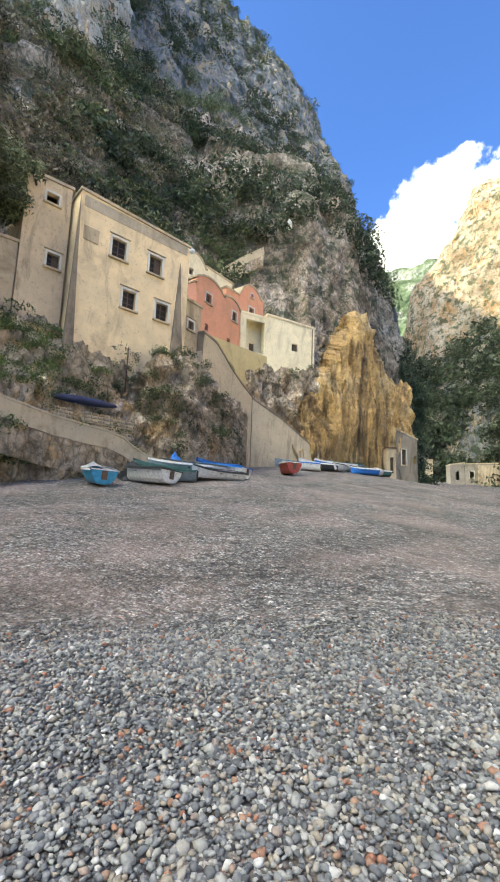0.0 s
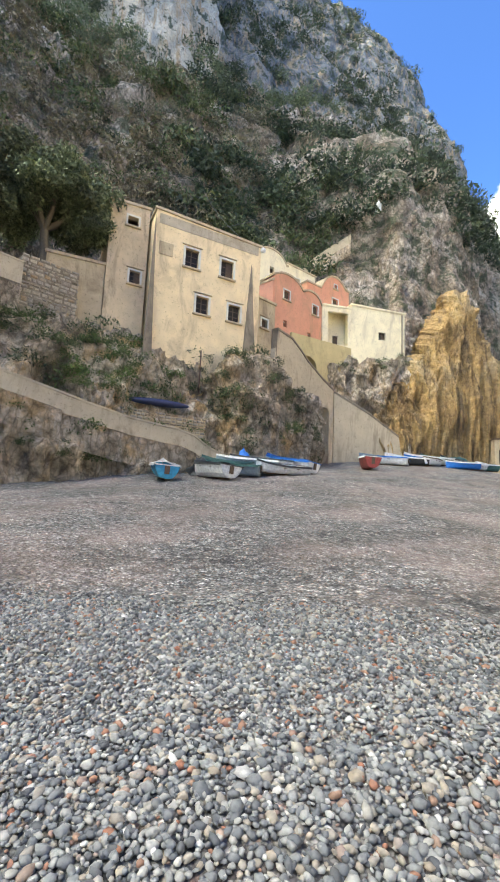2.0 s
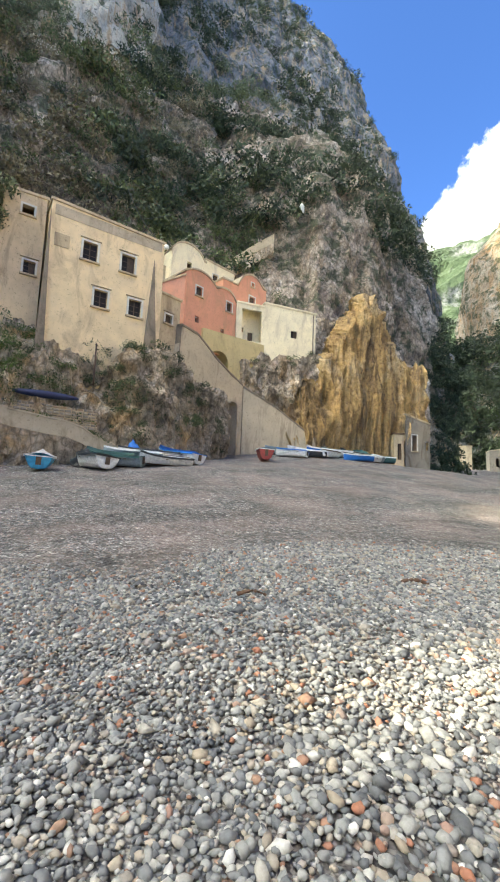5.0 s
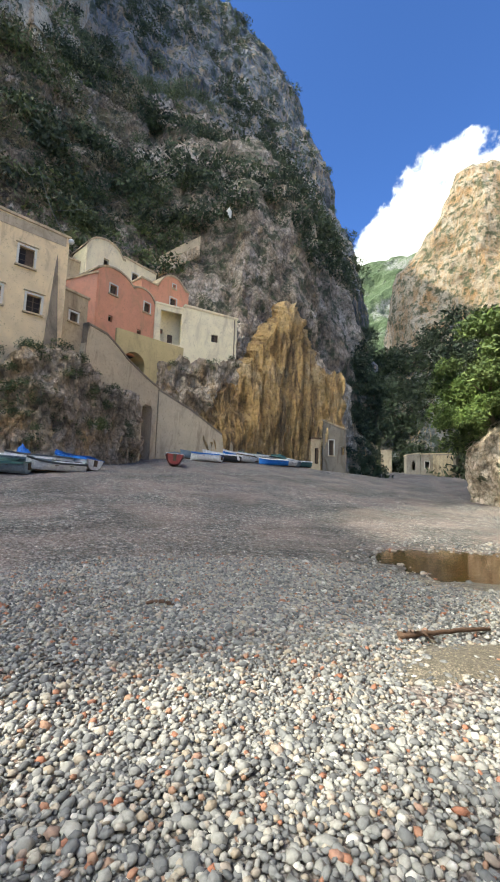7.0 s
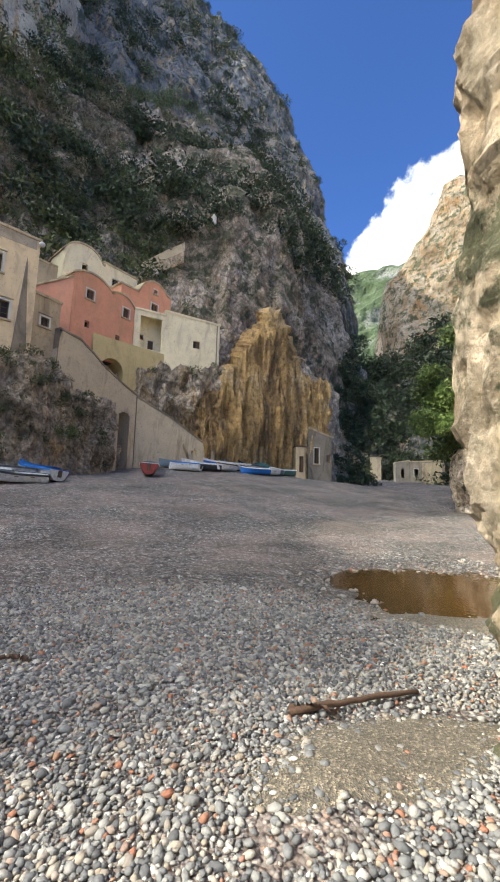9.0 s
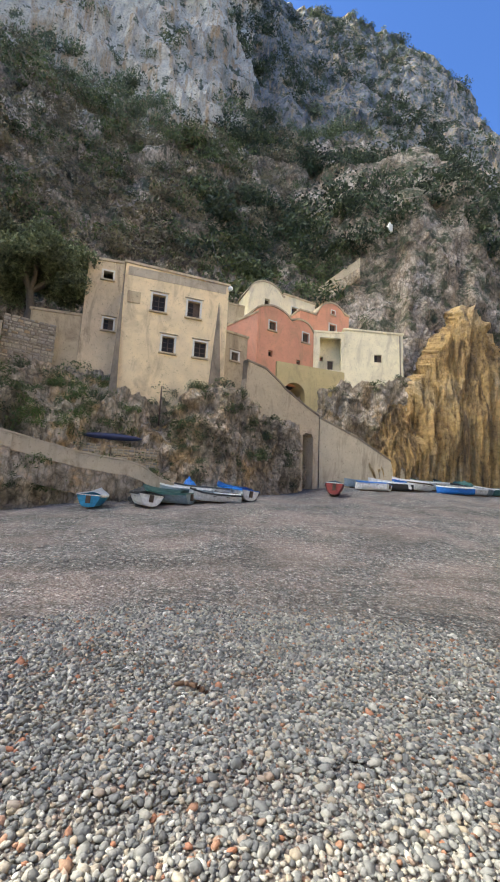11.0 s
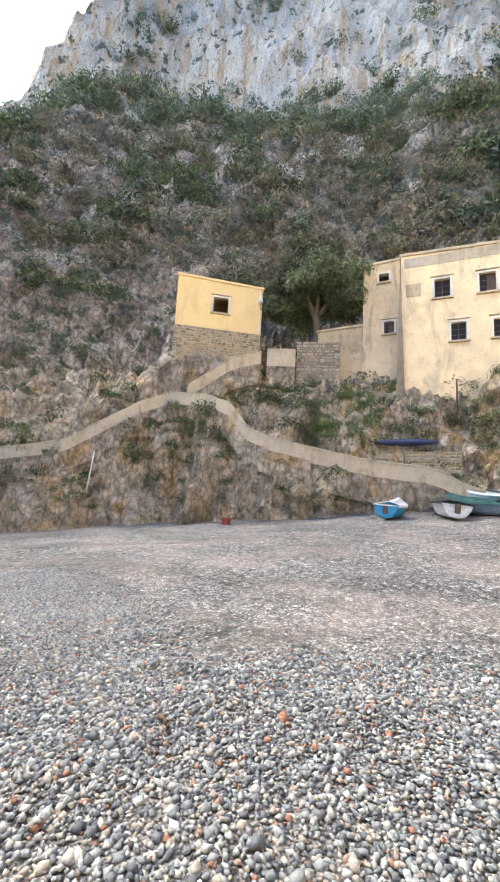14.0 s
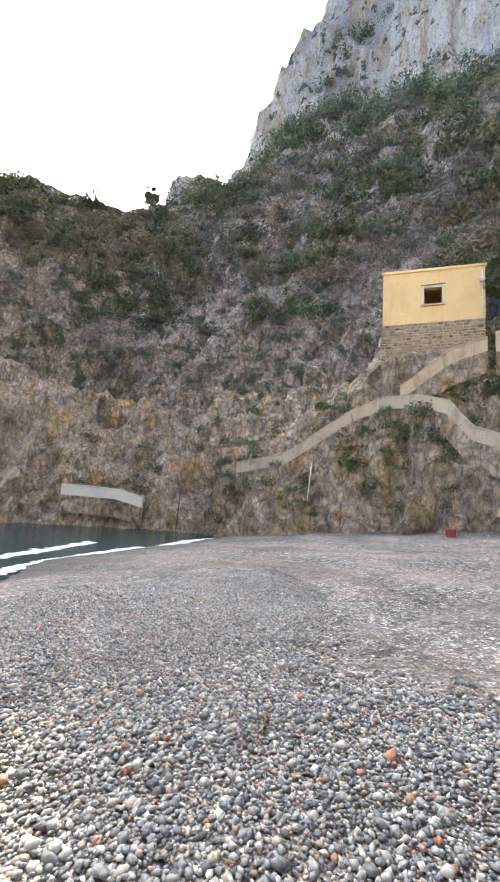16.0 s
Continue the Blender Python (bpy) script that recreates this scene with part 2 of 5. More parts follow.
M_WOOD = plain("weathered_wood", (0.13, 0.08, 0.045), 0.8)
M_SHUTTER = plain("brown_shutter", (0.1, 0.065, 0.04), 0.7)
M_ROOM = plain("dark_interior", (0.06, 0.055, 0.05), 0.9)
M_ROPE = plain("cable_black", (0.04, 0.04, 0.04), 0.6)
M_IRON = plain("rusty_iron", (0.12, 0.07, 0.05), 0.7, 0.3)
M_BLUE = plain("sky_blue_paint", (0.03, 0.3, 0.5), 0.45)
M_WHITE = plain("white_paint", (0.72, 0.73, 0.72), 0.45)
M_GREY = plain("grey_hull_paint", (0.22, 0.29, 0.33), 0.5)
M_TARP = plain("blue_tarpaulin", (0.01, 0.16, 0.55), 0.5)
M_DARKP = plain("dark_hull_paint", (0.04, 0.045, 0.05), 0.5)
M_REDP = plain("red_hull_paint", (0.3, 0.05, 0.04), 0.55)
M_TEAL = plain("teal_cover", (0.05, 0.14, 0.13), 0.6)
M_DRIFT = plain("driftwood", (0.12, 0.07, 0.045), 0.85, scale=30)
M_GLASS = material("window_glass", 0.3)
M_GLASS.node_tree.nodes["Principled BSDF"].inputs["IOR"].default_value = 1.25
base(M_GLASS, (0.025, 0.02, 0.016))


# ---- terrain helpers ----
def mesh_object(name, verts, faces, mats, smooth=False, parent=None, index=None):
    me = bpy.data.meshes.new(name)
    me.from_pydata([tuple(v) for v in verts], [], [tuple(f) for f in faces])
    for m in (mats if isinstance(mats, (list, tuple)) else [mats]):
        me.materials.append(m)
    if index is not None:
        me.polygons.foreach_set("material_index", index)
    if smooth:
        me.polygons.foreach_set("use_smooth", [True] * len(me.polygons))
    ob = new(name, me)
    if parent is not None:
        ob.parent = parent
    return ob


def part(name, bm, mat, parent, label="", smooth=False):
    me = bpy.data.meshes.new(name)
    bmesh.ops.recalc_face_normals(bm, faces=bm.faces)
    if smooth:
        for f in bm.faces:
            f.smooth = True
    bm.to_mesh(me)
    bm.free()
    me.materials.append(mat)
    ob = new(name, me)
    ob.parent = parent
    return tagged(ob, label)


ORIGIN = (-4.0, -38.0)

# the beach and stream bed, by its heights at some places
GROUND_AT = np.array([(-4, -38, 0), (-12, -33, -0.1), (-10, -29, -0.1), (-2, -33, 0), (2, -38, -0.12), (-8, -42, 0), (-4, -50, 0.2), (-15, -39, -0.5),
                      (-20, -36.5, -1.5), (-27, -31, -1.5), (-30.5, -24, -1.5), (-30, -47, -3), (-42, -30, -4), (-22, -52, -2.5), (-70, -45, -7),
                      (-32, -14, -0.8), (-15, -12.5, 0.8), (-4, -11, 1.9), (4, -14, 2.3), (14, -8, 3.6), (12, -2, 4.0)], float)
GROUND_AT2 = np.array([(-4, -22, 0.7), (-15, -24, 0), (25, -3.5, 5.1), (32, -3.3, 5.1), (40, 4, 5.6), (50, -5, 4.4), (62, -5, 3.2), (20, -28, 0.3), (7, -34, -0.12),
                       (40, -25, 1.2), (70, 0, 4.6), (90, 8, 7.0), (140, 20, 10), (60, -60, 3), (0, -80, 2), (-100, 40, 0), (60, 80, 8), (0, 20, 6)], float)
GP = np.vstack([GROUND_AT, GROUND_AT2])


def _phi(d):
    return np.sqrt(d * d + 9.0)


_A = _phi(np.hypot(GP[:, None, 0] - GP[None, :, 0], GP[:, None, 1] - GP[None, :, 1]))
_W = np.linalg.solve(_A + 0.0 * np.eye(len(GP)), GP[:, 2] - 0.5)


def ground_z(x, y):
    x, y = np.asarray(x, float), np.asarray(y, float)
    d = np.hypot(x[..., None] - GP[:, 0], y[..., None] - GP[:, 1])
    z = _phi(d) @ _W + 0.5
    return np.clip(z, -9, 14)


def waves(x, y, z, size, seed):
    """Smooth random relief, by sums of turned sine waves."""
    rng = np.random.RandomState(seed)
    out = np.zeros_like(x)
    for k in range(24):
        d = rng.normal(size=3)
        d /= np.linalg.norm(d)
        f = 2 * np.pi / size * rng.uniform(0.5, 2.0)
        out += np.sin(f * (x * d[0] + y * d[1] + z * d[2]) + rng.uniform(0, 6.3)) / (0.6 + f * size / 6.3)
    return out / 3.0


def grid_faces(nu, nv):
    a = np.arange(nu * nv).reshape(nu, nv)
    return np.stack([a[:-1, :-1], a[1:, :-1], a[1:, 1:], a[:-1, 1:]], -1).reshape(-1, 4)


def grid_object(name, P, mat, smooth=True):
    nu, nv = P.shape[:2]
    me = bpy.data.meshes.new(name)
    f = grid_faces(nu, nv)
    me.vertices.add(nu * nv)
    me.vertices.foreach_set("co", P.reshape(-1).astype(np.float32))
    me.loops.add(f.size)
    me.loops.foreach_set("vertex_index", f.reshape(-1).astype(np.int32))
    me.polygons.add(len(f))
    me.polygons.foreach_set("loop_start", np.arange(0, f.size, 4, dtype=np.int32))
    me.polygons.foreach_set("use_smooth", [smooth] * len(f))
    me.materials.append(mat)
    me.update(calc_edges=True)
    me.validate()
    return new(name, me)


def fractal(P, amp, size, octaves, ridged=0.5, stretch=(1, 1, 1), seed=0.0):
    """Rugged rock relief at each of the places P (n, 3)."""
    out = np.empty(len(P))
    off = Vector((seed * 13.7, seed * 7.1, seed * 3.3))
    s = Vector(stretch) / size
    for i, p in enumerate(P):
        v = Vector((p[0] * s[0], p[1] * s[1], p[2] * s[2])) + off
        t, a = 0.0, 1.0
        for _ in range(octaves):
            n = noise.noise(v)
            t += a * ((1 - 2 * abs(n)) * ridged + n * (1 - ridged) * 1.6)
            a *= 0.52
            v = v * 2.07 + Vector((3.1, 1.7, 5.3))
        out[i] = t
    return out * amp


def displaced(P, amount):
    """P (nu, nv, 3) moved along its normals."""
    du = np.gradient(P, axis=0)
    dv = np.gradient(P, axis=1)
    n = np.cross(du, dv)
    n /= np.maximum(np.linalg.norm(n, axis=2, keepdims=True), 1e-9)
    return P + n * amount[..., None]


def polar_surface(azs, rs, zs, nu, cuts):
    """A surface through rings round ORIGIN: azimuths in degrees, and for each ring its distances and heights."""
    az = np.linspace(azs[0], azs[-1], nu) if np.isscalar(nu) else nu
    R = np.array([np.interp(az, azs, r) for r in rs])
    Z = np.array([np.interp(az, azs, z) for z in zs])
    k = np.concatenate([np.linspace(i, i + 1, c, endpoint=False) for i, c in enumerate(cuts)] + [[len(rs) - 1]])
    lo = np.minimum(k.astype(int), len(rs) - 2)
    f = (k - lo)[:, None]
    r = R[lo] * (1 - f) + R[lo + 1] * f
    z = Z[lo] * (1 - f) + Z[lo + 1] * f
    a = np.radians(az)[None, :]
    P = np.stack([ORIGIN[0] + r * np.sin(a), ORIGIN[1] + r * np.cos(a), z], -1)
    return P.transpose(1, 0, 2)


# ---- the great cliff and hillside ----
AZ = [-120, -100, -90, -75, -67.6, -66.6, -64, -60, -55, -45, -30, -15, 0, 8, 15, 21.5, 24.0, 30, 40, 46.5, 51.1, 53.9, 56.8]
R0 = [46, 45, 45, 44, 43.4, 43.2, 43, 42, 38, 34, 31, 29, 30.5, 31.5, 33, 38, 43.5, 45.4, 48.8, 62, 70, 77, 90]
Z0 = [-4, -4, -4, -3.5, -3, -3, -3, -2.5, -2, -1, 0.2, 0.8, 1.5, 1.9, 2.4, 3, 3.5, 4, 4.8, 5, 4, 3, 2]
R1 = [52, 51, 50, 47.5, 46, 46, 45.5, 45, 41, 36.5, 32.8, 31.5, 32.6, 33.6, 35, 40, 45, 46.8, 49.8, 65, 73, 80, 92]
Z1 = [9, 8, 7, 3.5, 4, 4, 4, 5, 6, 8, 9.5, 9.3, 10, 10, 9.5, 9.5, 13, 17.2, 17.2, 16, 15, 12, 8]
R2 = [60, 60, 60, 56, 54, 54, 53, 52, 49, 44, 39, 37, 36, 36.5, 40, 46, 52, 56, 58, 68, 78, 86, 95]
Z2 = [22, 20, 19, 15, 14, 14, 14, 14, 15, 15.5, 14.5, 13.5, 12.5, 12.5, 15, 18, 21, 21, 26, 28, 26, 20, 12]
R3 = [72, 72, 72, 75, 74, 74, 73, 72, 71, 68, 62, 60, 60, 64, 70, 76, 79, 70, 68, 78, 88, 92, 99]
Z3 = [36, 36, 38, 40, 40, 40, 40, 40, 41, 42, 40, 38, 40, 44, 48, 52, 54, 48, 53, 56, 44, 34, 17]
R4 = [88, 88, 88, 88, 90, 90, 91, 92, 95, 98, 95, 90, 88, 92, 105, 118, 125, 135, 140, 135, 120, 108, 106]
Z4 = [52, 53, 55, 62, 68, 74, 75, 76, 84, 98, 97, 93, 90, 94, 108, 122, 129, 138, 132, 107, 71, 48, 24]
R5 = [92, 92, 92, 92, 93, 93, 95, 96, 103, 105, 110, 110, 115, 122, 150, 175, 185, 200, 210, 210, 180, 150, 122]
Z5 = [54, 55, 57, 64, 71.3, 78, 80, 79, 104, 148, 195, 205, 210, 213, 235, 258, 268, 282, 264, 219, 148, 90, 41]
R6 = [140] * 14 + [190, 220, 230, 240, 250, 250, 215, 180, 145]
Z6 = [20, 20, 20, 20, 25, 25, 25, 30, 50, 90, 180, 200, 205, 205, 225, 245, 255, 260, 235, 180, 110, 60, 20]

AZS = np.concatenate([np.linspace(-120, 43, 570), np.linspace(43.15, 56.8, 180)])
P = polar_surface(AZ, [R0, R1, R2, R3, R4, R5, R6], [Z0, Z1, Z2, Z3, Z4, Z5, Z6], AZS, [26, 14, 44, 70, 80, 10])
flat = P.reshape(-1, 3)
big = fractal(flat, 4.5, 28, 3, 0.6, (1, 1, 0.5), 1.0)
fine = fractal(flat, 1.5, 6.5, 5, 0.85, (1, 1, 0.45), 2.0)
low = fractal(flat, 1.6, 3.2, 6, 0.9, (1, 1, 0.5), 3.0)
low -= np.percentile(low, 60)
dist = np.hypot(flat[:, 0] - ORIGIN[0], flat[:, 1] - ORIGIN[1])
near = np.clip((dist - 52) / 25, 0, 1)
azim = np.degrees(np.arctan2(flat[:, 0] - ORIGIN[0], flat[:, 1] - ORIGIN[1]))
near = near * (1 - 0.85 * np.exp(-(((azim + 70) / 9) ** 2)) * (flat[:, 2] > 45))
amount = (big * near + fine * 1.3 * near + low * (1 - near)).reshape(P.shape[:2])
BASE = P.copy()
P = displaced(P, amount)
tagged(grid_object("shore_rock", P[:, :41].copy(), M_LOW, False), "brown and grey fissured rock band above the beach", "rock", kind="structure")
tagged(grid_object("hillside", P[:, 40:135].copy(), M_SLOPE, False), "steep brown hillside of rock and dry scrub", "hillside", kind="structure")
_c = int(np.searchsorted(AZS, 14))
_d = int(np.searchsorted(AZS, -68))
tagged(grid_object("headland", P[: _d + 1, 134:].copy(), M_SLOPE, False), "scrubby headland ridge against the light", "hillside", kind="structure")
tagged(grid_object("white_cliff", P[_d : _c + 1, 134:].copy(), M_WHITECLIFF, False), "pale limestone cliff with ochre and grey streaks", "cliff", kind="structure")
tagged(grid_object("cliff", P[_c:, 134:].copy(), M_CLIFF, False), "towering grey limestone cliff streaked with ochre, tufted with scrub", "cliff", kind="structure")
CLIFF = P

# ---- ground ----
def ground_axis(lo, hi, centre, fine_w, n_fine, n_out):
    a = centre - fine_w - np.geomspace(1, centre - fine_w - lo + 1, n_out)[::-1] + 1
    b = np.linspace(centre - fine_w, centre + fine_w, n_fine)
    c = centre + fine_w + np.geomspace(1, hi - centre - fine_w + 1, n_out) - 1
    return np.unique(np.concatenate([a, b, c]).round(4))


gx = ground_axis(-600, 900, 4, 22, 180, 70)
gy = ground_axis(-600, 900, -30, 22, 180, 70)
X, Y = np.meshgrid(gx, gy, indexing="ij")
Z = ground_z(X, Y)


def relief(x, y):
    """The finer shape of the beach: swells, ripples and the basin of the pool."""
    z = 0.05 * waves(x, y, 0 * x, 5.0, 3) + 0.02 * waves(x, y, 0 * x, 1.1, 4)
    u = np.clip(((x - 7.2) * 2.4 + (y + 34.2) * -5.5) / 36.0, 0, 1)
    d = np.hypot(x - 7.2 - 2.4 * u, y + 34.2 + 5.5 * u)
    return z - 0.24 * np.exp(-((d / 2.3) ** 2))


Z = Z + relief(X, Y)


def M_ground():
    m = material("beach_pebbles", 0.75)
    heights = []
    c = None
    # three sizes of stones: each its own colour, each rounded, gap shade painted at its rim
    for scale, wobble in ((27, 0.0), (12, 0.3), (5.5, 0.2)):
        v = tex(m, scale, kind="ShaderNodeTexVoronoi")
        sep = N(m, "ShaderNodeSeparateColor")
        L(m, v.outputs["Color"], sep.inputs[0])
        if c is None:
            c = ramp(m, sep.outputs[0], [(0.0, (0.085, 0.09, 0.098)), (0.3, (0.19, 0.195, 0.2)), (0.55, (0.32, 0.32, 0.315)), (0.78, (0.48, 0.475, 0.46)), (0.86, (0.42, 0.26, 0.19)), (0.92, (0.28, 0.26, 0.23)), (1.0, (0.76, 0.75, 0.72))])
        else:
            k = wobble
            c = mixc(m, 1.0, c, ramp(m, sep.outputs[1], [(0.0, (1 - k,) * 3), (0.6, (1.0,) * 3), (0.9, (1 + k * 1.1, 1 + k, 1 + k * 0.9)), (1.0, (1 + k * 2.2,) * 3)]), "MULTIPLY")
        # lighter centres, dark rims: shade between the stones, put into the colour
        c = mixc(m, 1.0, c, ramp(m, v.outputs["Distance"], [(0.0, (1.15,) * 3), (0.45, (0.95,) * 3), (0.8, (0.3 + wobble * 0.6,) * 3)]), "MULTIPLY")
        inv = N(m, "ShaderNodeMath")
        inv.operation = "SUBTRACT"
        inv.inputs[0].default_value = 1.0
        L(m, v.outputs["Distance"], inv.inputs[1])
        heights.append((inv.outputs[0], (0.6 if scale > 10 else 0.25) / scale))
    patch = tex(m, 0.3, 6, 0.65)
    c = mixc(m, ramp(m, patch.outputs["Fac"], [(0.42, (0.0,) * 3), (0.6, (0.36,) * 3)]), c, (0.37, 0.28, 0.245))
    swell = tex(m, 0.16, 6, 0.6, (1, 1.8, 1), dist=0.8)
    c = mixc(m, 1.0, c, ramp(m, swell.outputs["Fac"], [(0.38, (0.7, 0.69, 0.67)), (0.52, (1.02, 1.02, 1.01)), (0.65, (1.2, 1.19, 1.17))]), "MULTIPLY")
    # wet stones along the water's edge
    pos = N(m, "ShaderNodeSeparateXYZ")
    L(m, N(m, "ShaderNodeNewGeometry").outputs["Position"], pos.inputs[0])
    wet = N(m, "ShaderNodeMapRange")
    wet.inputs["From Min"].default_value = -1.35
    wet.inputs["From Max"].default_value = -0.75
    wet.inputs["To Min"].default_value = 0.42
    wet.inputs["To Max"].default_value = 1.0
    L(m, pos.outputs["Z"], wet.inputs["Value"])
    c = mixc(m, 1.0, c, wet.outputs["Result"], "MULTIPLY")
    base(m, c)
    for h, d in heights:
        bump(m, h, 1.0, d)
    return m


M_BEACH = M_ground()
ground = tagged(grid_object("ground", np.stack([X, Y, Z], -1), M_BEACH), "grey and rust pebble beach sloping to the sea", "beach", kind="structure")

# ---- sea and stream pool ----
M_SEA = material("sea_water", 0.12)
base(M_SEA, (0.012, 0.045, 0.05))
M_SEA.node_tree.nodes["Principled BSDF"].inputs["IOR"].default_value = 1.33
bump(M_SEA, tex(M_SEA, 1.3, 5, 0.6).outputs["Fac"], 0.5, 0.12)
M_POOL = material("pool_water", 0.06)
base(M_POOL, (0.1, 0.055, 0.02))
bump(M_POOL, tex(M_POOL, 5, 3, 0.5).outputs["Fac"], 0.25, 0.01)
M_FOAM = plain("sea_foam", (0.75, 0.78, 0.78), 0.7)
tagged(mesh_object("pool", [(2, -41, -0.17), (14, -41, -0.17), (14, -31, -0.17), (2, -31, -0.17)], [(0, 1, 2, 3)], M_POOL), "shallow brown stream pool among the pebbles", "pool", kind="structure")
mesh_object("water", [(-500, -500, -1.5), (-17, -500, -1.5), (-17, -15, -1.5), (-500, -15, -1.5)], [(0, 1, 2, 3)], M_SEA)["kind"] = "structure"


# ---- simple buildings ----
def box(bm, x0, x1, y0, y1, z0, z1, m=None):
    v = [bm.verts.new((x, y, z)) for z in (z0, z1) for x, y in ((x0, y0), (x1, y0), (x1, y1), (x0, y1))]
    if m is not None:
        for q in v:
            q.co = m @ q.co
    for f in ((3, 2, 1, 0), (4, 5, 6, 7), (0, 1, 5, 4), (1, 2, 6, 5), (2, 3, 7, 6), (3, 0, 4, 7)):
        bm.faces.new([v[i] for i in f])
    return v


def at_polar(az, r):
    return ORIGIN[0] + r * math.sin(radians(az)), ORIGIN[1] + r * math.cos(radians(az))


def rough_surface(name, azs, rings, nu, cuts, amp, size, mat, label, category, seed, stretch=(1, 1, 1), ridged=0.6):
    S = polar_surface(azs, [r for r, _ in rings], [z for _, z in rings], nu, cuts)
    q = fractal(S.reshape(-1, 3), amp, size, 5, ridged, stretch, seed).reshape(S.shape[:2])
    S = displaced(S, q)
    tagged(grid_object(name, S, mat, False), label, category, kind="structure")
    return S


# ---- rocks beyond the houses ----
OZ = [35, 36, 38.5, 40.8, 43.5, 45, 46.4, 47.8, 49.2, 51, 54.8]
O_FOOT = [46.8, 47, 47.8, 48.8, 51, 52.5, 53.5, 54.5, 55.5, 57, 60]
O_TOP = [11.1, 12.1, 14.6, 17.7, 22.8, 26.4, 28.8, 27.3, 23.5, 19.1, 19]
OCHRE = rough_surface("ochre_rock", OZ,
                      [([r + 0.9 for r in O_FOOT], [2.5] * 11),
                       ([r + 0.2 for r in O_FOOT], [3 + 0.45 * (z - 3) for z in O_TOP]),
                       ([r + 2.5 for r in O_FOOT], O_TOP),
                       ([r + 12 for r in O_FOOT], [z + 0.5 for z in O_TOP])],
                      400, [24, 40, 12], 1.05, 1.25, M_OCHRE, "ochre rock spire with upright folds fanning out at the end of the beach", "rock", 5.0, (1, 1, 0.08), 0.95)
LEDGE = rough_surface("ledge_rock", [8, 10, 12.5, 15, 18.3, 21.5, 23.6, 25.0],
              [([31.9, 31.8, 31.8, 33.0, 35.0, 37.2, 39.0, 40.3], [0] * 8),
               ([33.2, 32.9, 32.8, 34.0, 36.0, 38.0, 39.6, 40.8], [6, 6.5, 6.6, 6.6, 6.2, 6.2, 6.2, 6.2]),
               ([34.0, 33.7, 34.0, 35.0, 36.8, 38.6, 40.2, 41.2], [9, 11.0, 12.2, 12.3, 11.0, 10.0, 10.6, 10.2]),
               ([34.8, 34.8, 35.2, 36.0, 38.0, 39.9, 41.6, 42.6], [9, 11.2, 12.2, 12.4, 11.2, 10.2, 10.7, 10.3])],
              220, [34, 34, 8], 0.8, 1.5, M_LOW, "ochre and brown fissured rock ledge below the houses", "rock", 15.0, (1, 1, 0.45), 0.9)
rough_surface("knoll_rock", [-37, -34, -30, -26, -22, -19],
              [([33.2, 34.2, 34.7, 34.9, 35.1, 35.4], [7] * 6), ([34.4, 35.4, 35.8, 36.1, 36.3, 36.4], [11, 14.2, 14.6, 14.8, 14.4, 12]),
               ([36, 37, 37.4, 37.6, 38, 38], [12, 15.0, 15.2, 15.4, 15, 12.5])],
              110, [34, 8], 0.5, 2.2, M_LOW, "grey rock knoll under the yellow house", "rock", 16.0, (1, 1, 0.5), 0.9)
rough_surface("valley_cliff", [60.5, 62.3, 63.2, 65.9, 67.7, 71.3, 76, 90, 112],
              [([188, 188, 188, 188, 188, 180, 172, 150, 150], [13] * 9),
               ([205, 205, 203, 200, 200, 198, 192, 180, 180], [28, 50, 62, 74, 80, 88, 88, 88, 88]),
               ([222, 220, 217, 214, 214, 214, 214, 206, 206], [44, 76, 110, 124, 131, 158, 158, 170, 170]),
               ([300] * 9, [45, 70, 105, 125, 134, 162, 162, 175, 175])],
              230, [30, 110, 10], 6.5, 30, M_WARM, "sunlit ochre and grey limestone cliff across the valley", "cliff", 7.0, (1, 1, 0.6), 0.75)
rough_surface("far_mountain", [45, 52, 55, 59.6, 62, 64.8, 70, 80, 95],
              [([400] * 9, [20] * 9), ([560] * 9, [180, 190, 190, 190, 185, 190, 200, 220, 220]),
               ([640] * 9, [335, 356, 354, 362, 367, 358, 372, 372, 358]), ([800] * 9, [300] * 9)],
              130, [26, 46, 6], 18, 80, M_FAR, "distant green mountain with pale rock bands", "mountain", 8.0)
rough_surface("valley_slope", [50, 55, 58, 61, 64, 70],
              [([290] * 6, [10] * 6), ([350] * 6, [100, 105, 112, 134, 140, 90]), ([430] * 6, [90] * 6)],
              60, [40, 6], 7, 30, M_FAR, "sunlit grassy valley slope", "hillside", 9.0)
WOOD = rough_surface("wooded_slope", [53, 55, 58, 62.5, 66, 69.4, 75, 90],
                     [([104, 104, 108, 108, 105, 100, 90, 90], [2] * 8), ([117, 117, 120, 120, 117, 111, 102, 105], [20, 22, 25, 26, 26, 26, 26, 26]),
                      ([144, 144, 147, 147, 144, 138, 129, 129], [44, 45, 47, 50, 53, 55, 53, 53]), ([165] * 8, [30] * 8)],
                     110, [16, 22, 4], 2.0, 10, M_CLIFF, "dark wooded slope in the gorge", "hillside", 10.0)
MID = rough_surface("side_rock", [71.8, 73, 76, 81, 90, 100],
                    [([44, 43, 41, 37, 32, 28], [-1] * 6), ([44.5, 43.5, 41.5, 38, 33, 29], [5.6, 6.5, 8, 10, 11, 12]),
                     ([50, 50, 50, 48, 46, 46], [7, 10, 15, 21, 26, 28]), ([66, 66, 66, 64, 62, 60], [10, 20, 30, 36, 40, 42])],
                    110, [40, 20, 12], 0.9, 5, M_NEAR, "pale rock foot beside the stream bed", "rock", 11.0)
